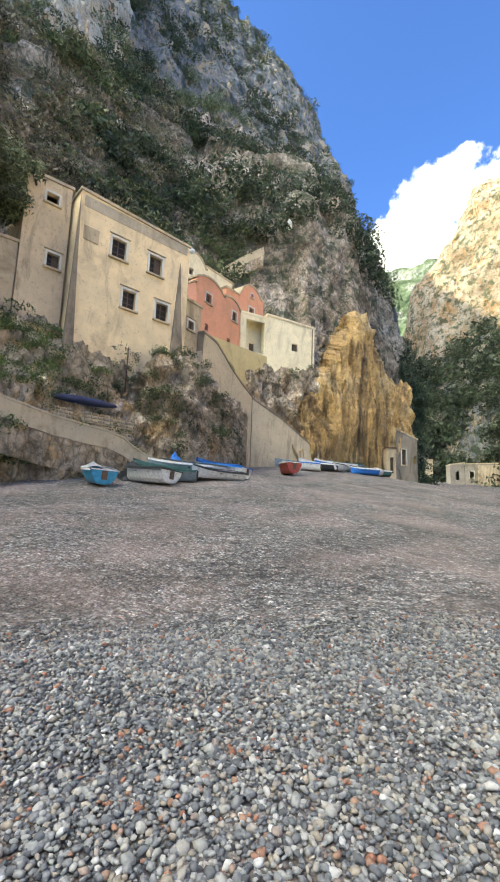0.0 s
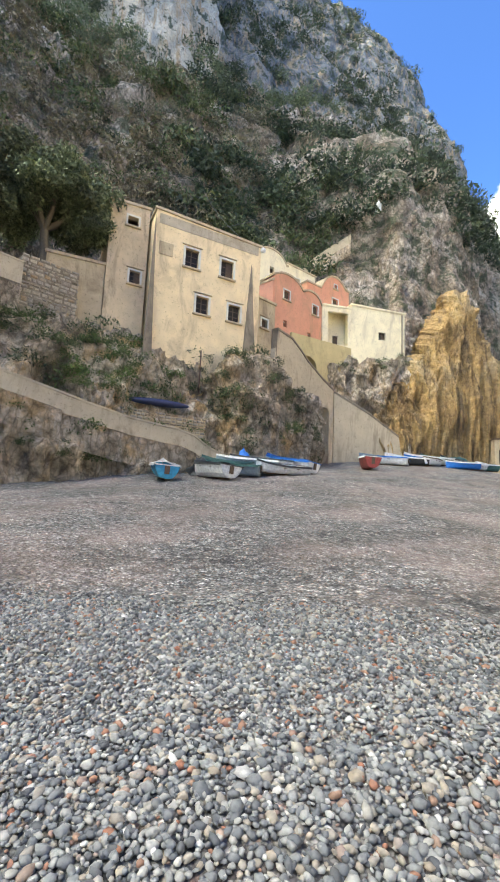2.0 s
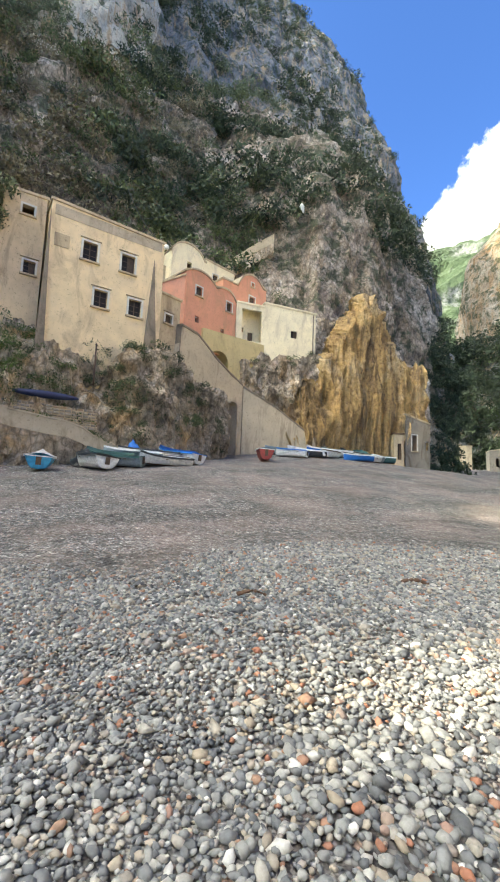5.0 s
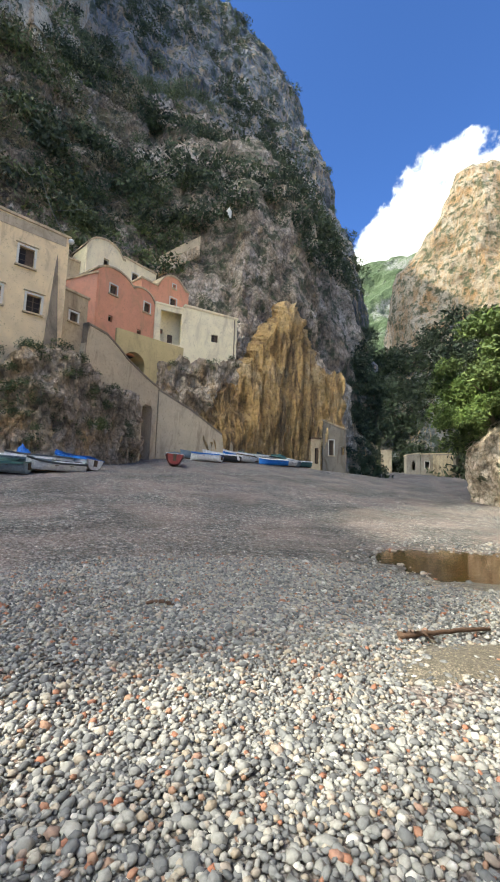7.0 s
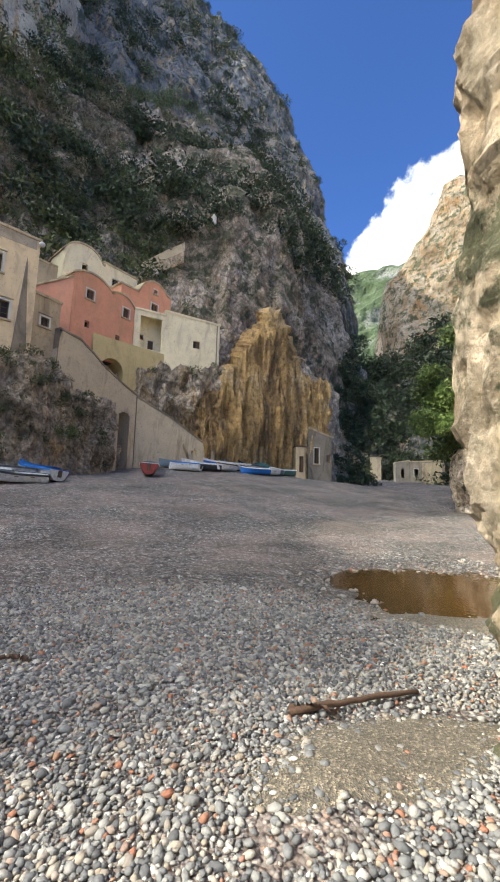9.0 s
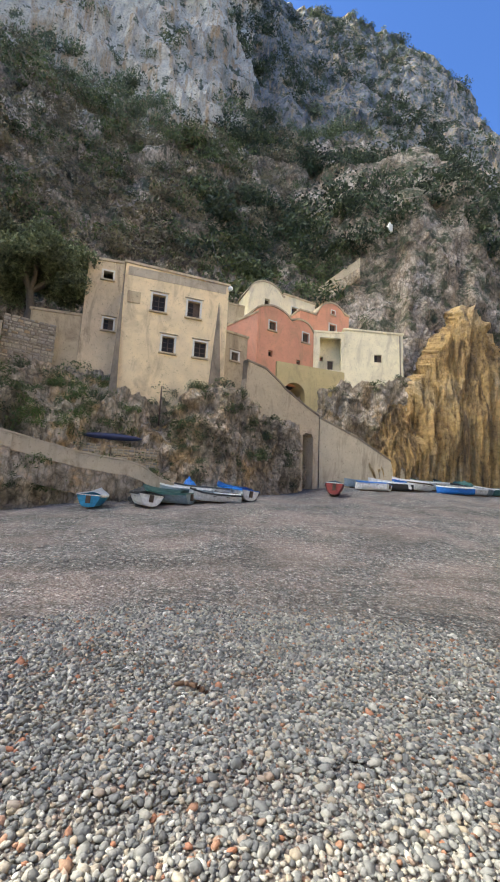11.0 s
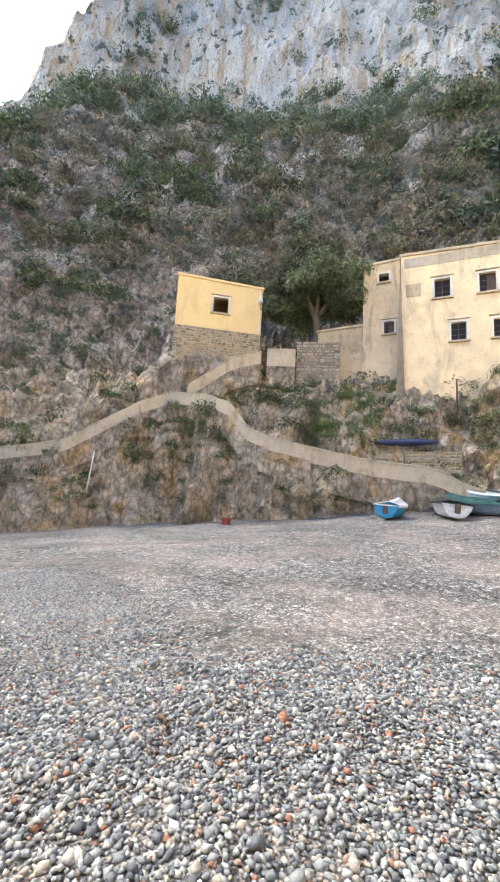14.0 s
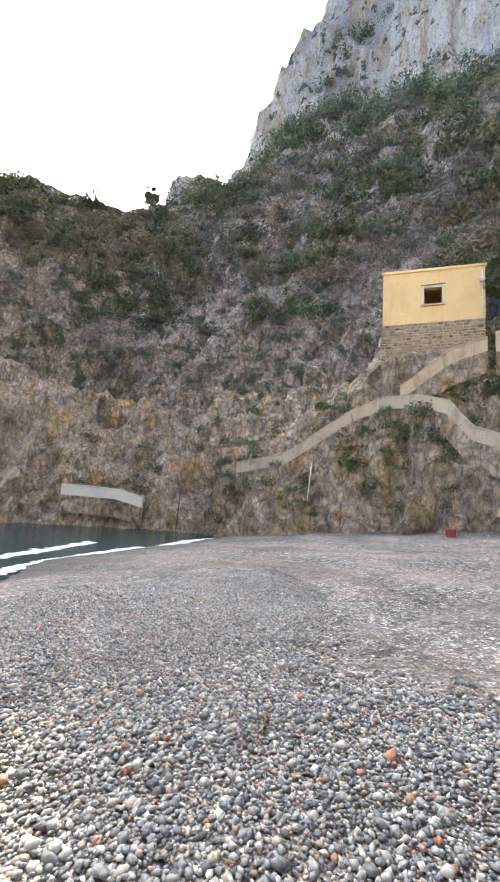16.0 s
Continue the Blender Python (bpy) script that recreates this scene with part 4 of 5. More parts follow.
house("house", (7.2, 9.6), (10.2, 9.9), 3, 20, 28.6, [], M_DULL, "grey blind flank wall behind the pink house")

# the white house with a loggia
W, _ = house("house", (21.3, 3.35), (28.4, 1.5), 6, 14.2, 24.6,
      [(3.7, 4.65, 20.8, 21.8, "half", 0.0, False)], M_PALE, "pale plastered house with one small window, beside a loggia", top=lambda u: 24.75 - 0.03 * u, roof=M_PALE)
beam("drainpipe", W, 6.85, 6.97, -0.16, -0.04, 16.5, 24.4, M_STAIN, "dark drainpipe", 0.02)
root, ln = frame_at("loggia", (18.0, 4.2), (21.28, 3.36), "open loggia with pale walls beside the white house", "loggia")
facade("wall", root, ln, 16.2, 24.2, 0.4, [(0.35, 3.0, 19.5, 23.6)], M_PALE)
beam("floor", root, 0.0, ln, 0.402, 1.8, 19.2, 19.45, M_PALE, bevel=0)
facade("back_wall", root, ln, 16.2, 24.2, 0.4, [(0.7, 1.15, 21.2, 21.8), (1.75, 2.45, 19.46, 21.3)], M_PALE, y=1.802)
beam("wall", root, -0.4, -0.002, 0.0, 2.2, 16.2, 24.2, M_PALE, bevel=0)
beam("roof", root, -0.4, ln, -0.1, 2.3, 24.202, 24.45, M_PALE, bevel=0.02)
beam("shutter", root, 1.76, 2.44, 1.9, 1.96, 19.47, 21.28, M_SHUTTER, "dark door", 0.01)
# yellowish base with a vault under the pink houses
root, ln = frame_at("vaulted_base", (12.4, 2.95), (21.3, 3.3), "yellowish retaining wall with an arched vault under the pink houses", "wall")
bm = bmesh.new()
AX, AR, AZT = 2.3, 1.35, 15.6
cols = sorted({0.0, AX - AR, AX + AR, ln, *[AX - AR * math.cos(math.pi * k / 14) for k in range(1, 14)]})
for xa, xb in zip(cols, cols[1:]):
    feet = [AZT + math.sqrt(max(0.0, AR * AR - (x - AX) ** 2)) if abs((xa + xb) / 2 - AX) < AR else 12.0 for x in (xa, xb)]
    vs = [bm.verts.new(p) for p in ((xa, 0, feet[0]), (xb, 0, feet[1]), (xb, 0, 19.2), (xa, 0, 19.2), (xa, 2.4, feet[0]), (xb, 2.4, feet[1]), (xb, 2.4, 19.2), (xa, 2.4, 19.2))]
    for f in ((0, 1, 2, 3), (5, 4, 7, 6), (3, 2, 6, 7), (1, 0, 4, 5), (0, 3, 7, 4), (1, 5, 6, 2)):
        bm.faces.new([vs[i] for i in f])
bmesh.ops.remove_doubles(bm, verts=bm.verts, dist=0.0005)
part("wall", bm, plaster("yellow_stained_wall", (0.62, 0.5, 0.25), (0.36, 0.28, 0.15), 0.6), root)
beam("back_wall", root, 0.3, 4.4, 2.41, 2.6, 12, 18, M_OCHRE, bevel=0)

# the yellow house on its stone base
Y, _ = house("house", (-23.7, -7.95), (-17.1, -3.5), 5, 18.0, 22.6, [(3.35, 4.75, 19.6, 21.1, "open", 0.16, True)], M_YELLOW,
             "bright yellow house with one window, on a rough stone base", top=lambda u: 22.75 - 0.03 * u, roof=M_YELLOW)
beam("downpipe", Y, 7.7, 7.78, -0.12, -0.04, 18.1, 22.2, M_WHITE, "thin white pipe", 0.01)


def lamp_ball(root, x, y, z, r):
    bm = bmesh.new()
    bmesh.ops.create_uvsphere(bm, u_segments=16, v_segments=10, radius=r, matrix=Matrix.Translation((x, y, z)))
    bmesh.ops.create_cone(bm, segments=10, radius1=0.05, radius2=0.05, depth=0.5, cap_ends=True, matrix=Matrix.Translation((x, y + 0.25, z)) @ Matrix.Rotation(radians(90), 4, "X"))
    return part("lamp", bm, M_WHITE, root, "round white wall lamp", True)


lamp_ball(Y, 7.7, -0.4, 21.2, 0.24)
lamp_ball(A, 9.62, -0.3, 23.0, 0.24)


# ---- rubble walls and parapets ----
def rubble(name, parent, x0, x1, z0, z1, size, y, mat, seed, edge=None, single=False):
    """Coursed rough stones, each standing proud of the wall's face, joined."""
    rng = np.random.RandomState(seed)
    V, F = [], []
    z = z0
    while z < z1:
        h = size * rng.uniform(0.55, 0.95)
        x = x0 - rng.uniform(0, size)
        while x < x1:
            w = size * rng.uniform(0.7, 1.7)
            if edge is None or z + h < edge(x + w / 2):
                g = 0.03 * size / 0.3
                p = rng.uniform(0.03, 0.1)
                c = len(V)
                q = rng.uniform(-0.04, 0.04, (8, 3)) * size / 0.3
                xa, xb = max(x + g, x0), min(x + w - g, x1)
                for k, (a, b, d) in enumerate([(xa, z + g, 0), (xb, z + g, 0), (xb, z + h - g, 0), (xa, z + h - g, 0),
                                               (xa + g, z + 2 * g, p), (xb - g, z + 2 * g, p), (xb - g, z + h - 2 * g, p), (xa + g, z + h - 2 * g, p)]):
                    V.append((a + q[k, 0] * 0.5, y - d + (q[k, 1] * 0.4 if d else 0), b + q[k, 2] * 0.5))
                F += [(c + 4, c + 5, c + 6, c + 7), (c, c + 1, c + 5, c + 4), (c + 1, c + 2, c + 6, c + 5), (c + 2, c + 3, c + 7, c + 6), (c + 3, c, c + 4, c + 7)]
            x += w
        z += h
    if single:
        for k in range(len(V) // 8):
            mesh_object(name, V[8 * k:8 * k + 8], F[:5], mat, parent=parent)
        return None
    ob = mesh_object(name, V, F, mat)
    ob.parent = parent
    return tagged(ob, kind="stuff")


def stone_mat(name, cols, each=False):
    m = material(name, 0.9)
    g = N(m, "ShaderNodeObjectInfo" if each else "ShaderNodeNewGeometry")
    c = ramp(m, g.outputs["Random" if each else "Random Per Island"], [(i / (len(cols) - 1), q) for i, q in enumerate(cols)])
    t = tex(m, 6, 8, 0.7)
    c = mixc(m, 1.0, c, ramp(m, t.outputs["Fac"], [(0.3, (0.6,) * 3), (0.7, (1.2,) * 3)]), "MULTIPLY")
    base(m, c)
    bump(m, t.outputs["Fac"], 0.6, 0.03)
    return m


STONE_COLS = [(0.2, 0.165, 0.12), (0.38, 0.32, 0.23), (0.5, 0.43, 0.32), (0.33, 0.3, 0.26), (0.44, 0.31, 0.18)]
M_STONES = stone_mat("rubble_stones", STONE_COLS)
M_STONE_EACH = stone_mat("base_stone", STONE_COLS, True)
root, ln = frame_at("stone_base", (-23.7, -8.0), (-17.1, -3.55), "rough stone retaining base under the yellow house", "wall")
beam("wall", root, 0.0, ln, 0.0, 5, 11.0, 17.98, M_DULL, bevel=0.05)
rubble("stone", root, 0, ln, 13.6, 17.95, 0.33, -0.003, M_STONE_EACH, 51, single=True)


def ribbon_wall(name, pts, height, thick, mat, label, cap=True, category="wall"):
    """A low wall that follows a line of (azimuth, distance, height of its foot)."""
    root = tagged(new(name), label, category)
    P3 = [Vector((*at_polar(a, r), z)) for a, r, z in pts]
    fine_pts = []
    for p, q in zip(P3, P3[1:]):
        n = max(2, int((q - p).length / 0.8))
        fine_pts += [p.lerp(q, k / n) for k in range(n)]
    fine_pts.append(P3[-1])
    rngl = random.Random(len(pts))
    for nm, lo, hi, th, mt in (("footing", -2.0, -0.2, thick - 0.04, M_LOW), ("wall", -0.197, height, thick, mat), ("coping", height + 0.003, height + 0.12, thick + 0.1, mat)):
        bm = bmesh.new()
        rows = []
        for k, p in enumerate(fine_pts):
            a, b = fine_pts[max(k - 1, 0)], fine_pts[min(k + 1, len(fine_pts) - 1)]
            d = Vector((b.x - a.x, b.y - a.y, 0)).normalized()
            s = Vector((d.y, -d.x, 0)) * th / 2
            j = rngl.uniform(-0.03, 0.03)
            rows.append([bm.verts.new(p + s * e + Vector((0, 0, z + j))) for e, z in ((1, lo), (-1, lo), (-1, hi), (1, hi))])
        for p, q in zip(rows, rows[1:]):
            for i in range(4):
                bm.faces.new((p[i], p[(i + 1) % 4], q[(i + 1) % 4], q[i]))
        bm.faces.new(rows[0])
        bm.faces.new(rows[-1][::-1])
        if nm != "coping" or cap:
            part(nm, bm, mt, root)
        else:
            bm.free()
    return root


def el_z(r, el):
    return 1.95 + r * math.tan(radians(el))


def slope_r(az, z):
    """How far off the hillside has the height z, at an azimuth."""
    i = int(np.searchsorted(AZS, az))
    line = BASE[i, :60]
    k = int(np.argmax(line[:, 2] > z))
    return float(np.hypot(line[k, 0] - ORIGIN[0], line[k, 1] - ORIGIN[1]))


def hugging(rows, drop, out=0.8):
    """Wall points (azimuth, elevation of the top) set on the hillside."""
    got = []
    for a, e in rows:
        r = 33.0
        for _ in range(6):
            r = slope_r(a, el_z(r, e) - drop) - out
        got.append((a, r, el_z(r, e) - drop))
    return got


def by_sight(rows, drop):
    """(azimuth, distance, elevation of the wall's top) to (azimuth, distance, height of its foot)."""
    return [(a, r, el_z(r, e) - drop) for a, r, e in rows]


M_PARAPET = plaster("path_wall_render", (0.56, 0.48, 0.35), (0.28, 0.22, 0.14), 0.8)
ribbon_wall("path_wall", hugging([(-53, 5.4), (-48.7, 6.4), (-45.6, 7.3), (-41.1, 10.5), (-36.5, 13.4), (-33.6, 14.6)], 0.72, 1.0), 0.72, 0.25, M_PARAPET,
            "pale rendered parapet of the path climbing from the quay")
ribbon_wall("path_wall", hugging([(-33.6, 14.6), (-32.0, 15.0), (-27.5, 15.0), (-24.4, 14.2), (-21.5, 10.9), (-18.1, 9.7), (-12.5, 8.5)], 0.72, 1.0), 0.72, 0.25, M_PARAPET,
            "pale rendered parapet of the path going down to the beach")
ribbon_wall("path_wall", hugging([(-12.5, 8.5), (-4.5, 6.9), (1.5, 6.3), (4.0, 5.6), (6.5, 4.1), (10.0, 2.8)], 0.85), 0.85, 0.25, M_PARAPET,
            "stained parapet of the ramp down to the boats")
ribbon_wall("path_wall", by_sight([(-30.5, 33.6, 16.2), (-27.5, 34.2, 18.4), (-24.7, 34.6, 20.2), (-20.5, 35.2, 21.2)], 0.85), 0.85, 0.25, M_PARAPET,
            "pale parapet of the stair up to the yellow house")
ribbon_wall("terrace_wall", by_sight([(-19.6, 35.4, 21.4), (-15.6, 35.6, 21.4)], 1.3), 1.3, 0.8, M_PARAPET,
            "pale rendered block at the top of the stair")
(ax, ay), (bx, by) = at_polar(-15.4, 36.2), at_polar(-9.3, 36.4)
root, ln = frame_at("terrace_wall", (ax, ay), (bx, by), "rough stone wall of the terrace under the tree", "wall")
beam("wall", root, 0, ln, 0.0, 1.2, 11.0, 17.0, M_WALL, bevel=0.06)
rubble("rubble_facing", root, 0, ln, 11.0, 16.95, 0.4, -0.003, M_STONES, 53)
ribbon_wall("quay", by_sight([(-76.5, 45.5, 0.9), (-73.8, 45.2, 0.9), (-69.5, 44.0, 0.7), (-66.0, 43.6, -0.2)], 0.9), 0.8, 0.8, M_TRIM, "white low quay wall by the sea", category="quay")

# coursed terrace wall under the tall house
(ax, ay), (bx, by) = at_polar(-5.5, 31.2), at_polar(6.0, 31.9)
root, ln = frame_at("terrace_wall", (ax, ay), (bx, by), "coursed rubble terrace wall below the tall house", "wall")
beam("wall", root, 0, ln, 0.0, 1.6, 3.4, 6.5, M_DULL, bevel=0.06)
rubble("rubble_facing", root, 0, ln, 3.4, 6.45, 0.3, -0.003, M_STONES, 52)

# retaining walls of the great ramp
M_RETAIN = plaster("retaining_render", (0.6, 0.5, 0.35), (0.28, 0.21, 0.14), 0.85)


def ramp_wall(name, left, right, tops, z0, holes, thick, label):
    root, ln = frame_at(name, left, right, label, "wall")
    xs, zs = [t[0] for t in tops], [t[1] for t in tops]
    zt = max(zs)
    bm = bmesh.new()
    cols = sorted({0.0, ln, *[float(v) for v in np.linspace(0, ln, 25)], *[h[0] for h in holes], *[h[1] for h in holes]})
    for a, b in zip(cols, cols[1:]):
        c = (a + b) / 2
        foot = z0
        for h in holes:
            if h[0] < c < h[1]:
                foot = h[3] - 0.35 * (2 * abs(c - (h[0] + h[1]) / 2) / (h[1] - h[0])) ** 2
        za, zb = np.interp(a, xs, zs), np.interp(b, xs, zs)
        vs = [bm.verts.new(p) for p in ((a, 0, foot), (b, 0, foot), (b, 0, zb), (a, 0, za), (a, thick, foot), (b, thick, foot), (b, thick, zb), (a, thick, za))]
        for f in ((0, 1, 2, 3), (5, 4, 7, 6), (3, 2, 6, 7), (1, 0, 4, 5), (0, 3, 7, 4), (1, 5, 6, 2)):
            bm.faces.new([vs[i] for i in f])
    bmesh.ops.remove_doubles(bm, verts=bm.verts, dist=0.0005)
    part("wall", bm, M_RETAIN, root)
    bm = bmesh.new()
    for (xa, za), (xb, zb) in zip(tops, tops[1:]):
        vs = [bm.verts.new(p) for p in ((xa, -0.08, za + 0.004), (xb, -0.08, zb + 0.004), (xb, thick * 0.6, zb + 0.004), (xa, thick * 0.6, za + 0.004),
                                        (xa, -0.08, za + 0.2), (xb, -0.08, zb + 0.2), (xb, thick * 0.6, zb + 0.2), (xa, thick * 0.6, za + 0.2))]
        for f in ((0, 1, 5, 4), (1, 2, 6, 5), (2, 3, 7, 6), (3, 0, 4, 7), (4, 5, 6, 7), (3, 2, 1, 0)):
            bm.faces.new([vs[i] for i in f])
    part("coping", bm, M_STAIN, root)
    return root


ramp_wall("retaining_wall", (5.0, -3.5), (16.8, 0.9), [(0, 13.2), (2.3, 13.2), (2.4, 16.4), (4.7, 16.2), (6.3, 15.4), (7.6, 14.6), (10.0, 13.6), (12.58, 12.7)], 2.5,
          [(10.2, 11.75, 2.5, 10.6)], 1.6, "tall grey-brown rendered retaining wall with a dark arched doorway")
ramp_wall("retaining_wall", (16.9, 0.9), (28.6, -2.2), [(0, 12.5), (4.0, 10.6), (8.4, 7.8), (11.6, 5.9)], 3.0, [], 1.6, "sloping rendered ramp wall down to the beach")
root, ln = frame_at("cellar", (13.8, 0.6), (17.6, 2.0), "cellar behind the arched doorway, back wall near black to stand for shade", "wall")
# near-black sheet paints the shade inside the doorway
beam("wall", root, 0, ln, 2.6, 3.0, 2.5, 12.5, M_ROPE, bevel=0)

# white stair parapet and shrine high on the slope
ribbon_wall("path_wall", [(26.4, 62, 36.2), (30.2, 62.3, 39.6), (33.3, 62.6, 42.0)], 1.2, 0.6, M_DULL, "pale parapet of a stair high on the slope")
x, y = at_polar(37.5, 64)
root = tagged(new("shrine"), "small white shrine on a rock high on the slope", "shrine")
root.location = (x, y, el_z(64, 36.2))
root.scale = (0.5, 0.5, 0.55)
beam("body", root, -0.7, 0.7, -0.6, 0.6, -0.8, 1.4, M_TRIM)
bm = bmesh.new()
bmesh.ops.create_cone(bm, segments=4, radius1=0.95, radius2=0.0, depth=1.3, cap_ends=True, matrix=Matrix.Translation((0, 0, 2.06)) @ Matrix.Rotation(radians(45), 4, "Z"))
part("spire", bm, M_TRIM, root)

# stone hut, small hut and sheds in the gorge
x0, y0 = at_polar(52.4, 56.5)
x1, y1 = at_polar(55.6, 58.5)
house("house", (x0, y0), (x1, y1), 3, 4.0, 10.4, [(1.0, 1.8, 7.0, 9.2, "half", 0.1, False), (3.0, 3.6, 7.2, 8.4, "open", 0.0, False)], M_WALL,
      "small derelict stone house at the mouth of the gorge", top=lambda u: 11.9 - 0.3 * u)
x0, y0 = at_polar(50.8, 54.5)
x1, y1 = at_polar(52.1, 55)
house("hut", (x0, y0), (x1, y1), 1.5, 4.5, 9.0, [(0.5, 1.1, 5.6, 7.8, "half", 0.0, False)], M_DULL, "little brown hut with a dark door, by the boats", roof=M_WOOD)
x0, y0 = at_polar(63.3, 99)
x1, y1 = at_polar(65.0, 99.5)
house("shed", (x0, y0), (x1, y1), 4, 4.5, 11.2, [(1.1, 1.8, 7.4, 9.4, "open", 0.0, False)], M_WALL, "grey low shed with a small doorway in the gorge", top=lambda u: 10.8 + 0.15 * u)
x0, y0 = at_polar(65.05, 99.5)
x1, y1 = at_polar(69.2, 98)
S, sl = house("shed", (x0, y0), (x1, y1), 4, 4.5, 11.0, [(0.9, 1.8, 7.8, 9.4, "open", 0.1, False)], M_WALL, "long grey shed with upright boards in the gorge")
for k in range(15):
    beam("board", S, 2.6 + k * 0.28, 2.8 + k * 0.28, -0.09, -0.01, 6.0, 10.7, M_DULL, bevel=0)
x0, y0 = at_polar(60.0, 104)
x1, y1 = at_polar(61.4, 104)
house("hut", (x0, y0), (x1, y1), 2, 4, 12.4, [], M_DULL, "pale hut half hidden by trees in the gorge")


# ---- boats ----
def boat(az, r, heading, length, width, height, hull, rim, label, cover=None, tilt=4, roll=6):
    """A small open fishing boat: hull, gunwale, thwarts, keel, and a cover where it has one."""
    root = tagged(new("boat"), label, "boat", group="boats drawn up on the beach")
    n, m = 17, 9

    def shell(scale, inset):
        rows = []
        for i in range(n):
            u = i / (n - 1)
            wd = width / 2 * (1 - max(0, u - 0.35) ** 2.4 / 0.65 ** 2.4 * 0.99) * (0.82 + 0.18 * min(1, u / 0.35)) - inset
            wd = max(wd, 0.01)
            sheer = height * (1 + 0.35 * max(0, u - 0.4) ** 2 * 2.5)
            rows.append([(length * (u - 0.45) - (0 if u < 1 else inset), wd * math.sin(math.pi * (v - 0.5)) ** 1 if 0 else wd * (abs(2 * v - 1) ** 0.55) * (1 if v > 0.5 else -1),
                          inset + (sheer - inset) * abs(2 * v - 1) ** 1.8 + 0.16 * height * max(0, u - 0.75) * 2) for v in [j / (m - 1) for j in range(m)]])
        return rows

    bm = bmesh.new()
    out, inn = shell(1, 0.0), shell(1, 0.06)
    vo = [[bm.verts.new(p) for p in row] for row in out]
    vi = [[bm.verts.new((p[0], p[1], min(p[2], out[i][0][2] - 0.01))) for p in row] for i, row in enumerate(inn)]
    for i in range(n - 1):
        for j in range(m - 1):
            bm.faces.new((vo[i][j], vo[i + 1][j], vo[i + 1][j + 1], vo[i][j + 1]))
            bm.faces.new((vi[i][j], vi[i][j + 1], vi[i + 1][j + 1], vi[i + 1][j]))
    for i in range(n - 1):
        for j in (0, m - 1):
            bm.faces.new((vo[i][j], vo[i + 1][j], vi[i + 1][j], vi[i][j]))
    for j in range(m - 1):
        bm.faces.new((vo[0][j], vo[0][j + 1], vi[0][j + 1], vi[0][j]))
    bm.faces.new([vo[0][j] for j in range(m)])
    part("hull", bm, hull, root)
    bm = bmesh.new()
    for sgn, j in ((-1, 0), (1, m - 1)):
        ring = []
        for i in range(n):
            x, y, z = out[i][j]
            ring.append([bm.verts.new((x, y + sgn * a, z + b)) for a, b in ((0.05, -0.09), (0.05, 0.035), (-0.07, 0.035), (-0.07, -0.004))])
        for p, q in zip(ring, ring[1:]):
            for k in range(4):
                bm.faces.new((p[k], p[(k + 1) % 4], q[(k + 1) % 4], q[k]))
    x, y, z = out[0][0]
    box(bm, x - 0.05, x + 0.04, y, -y, z - 0.02, z + 0.035)
    part("gunwale", bm, rim, root)
    for u in (0.25, 0.55):
        i = int(u * (n - 1))
        x, y, z = out[i][0]
        beam("thwart", root, x - 0.12, x + 0.12, y * 0.93, -y * 0.93, z - 0.2, z - 0.16, M_WOOD)
    bm = bmesh.new()
    box(bm, -0.45 * length, 0.4 * length, -0.035, 0.035, -0.08, 0.02)
    part("keel", bm, M_WOOD, root)
    beam("rudder_block", root, -0.45 * length - 0.1, -0.45 * length - 0.01, -0.14, 0.14, height * 0.35, height * 0.95, M_SHUTTER)
    if cover is not None:
        bm = bmesh.new()
        g = [[bm.verts.new((out[i][0][0], out[i][0][1] * (1 - 2 * v) * 0.99, out[i][0][2] + 0.05 + 0.14 * math.sin(math.pi * v) + 0.04 * noise.noise(Vector((i * 0.8, v * 5, az))))) for v in [k / 8 for k in range(9)]] for i in range(2, n)]
        for p, q in zip(g, g[1:]):
            for k in range(8):
                bm.faces.new((p[k], p[k + 1], q[k + 1], q[k]))
        bmesh.ops.solidify(bm, geom=bm.faces[:], thickness=0.02)
        part("cover", bm, cover, root)
    x, y = at_polar(az, r)
    gz = float(ground_z(np.array(x), np.array(y)) + relief(np.array(x), np.array(y)))
    root.matrix_world = pose(x, y, gz + 0.06, roll, -tilt, heading)
    return root


boat(-1.9, 27.0, 80, 3.2, 1.7, 0.75, M_BLUE, M_WHITE, "small sky-blue rowing boat with a white rim, on the pebbles", M_WHITE, 3, 3)
boat(4.6, 27.2, 100, 4.2, 1.9, 0.75, M_WHITE, M_DARKP, "white and black boat heaped with dark nets", M_DARKP, 2, 5)
boat(8.0, 28.2, 140, 4.0, 1.7, 0.75, M_GREY, M_TEAL, "grey-blue boat with a dark teal cover", M_TEAL, 2, -6)
boat(10.6, 28.8, 150, 4.2, 1.8, 0.85, M_GREY, M_WHITE, "grey boat with a white rim among the drawn-up boats", None, 2, 8)
boat(12.9, 29.3, 155, 4.4, 1.7, 0.8, M_WHITE, M_DARKP, "white boat with a dark rim, leaning on the pebbles", None, 2, 10)
boat(17.0, 29.8, 110, 4.4, 1.8, 0.75, M_WHITE, M_TARP, "white boat under a bright blue tarpaulin", M_TARP, 5, 4)
boat(30.7, 36.0, 60, 3.8, 1.7, 0.95, M_REDP, M_WHITE, "red-bottomed boat with pale sides, at the top of the beach", M_GREY, 0, 3)
boat(34.2, 44.5, 170, 3.7, 1.4, 0.63, M_GREY, M_GREY, "grey boat drawn up below the ramp wall", None, 0, 5)
boat(36.8, 44.0, 195, 3.7, 1.4, 0.72, M_WHITE, M_WHITE, "white rowing boat drawn up below the ramp wall", None, 0, 8)
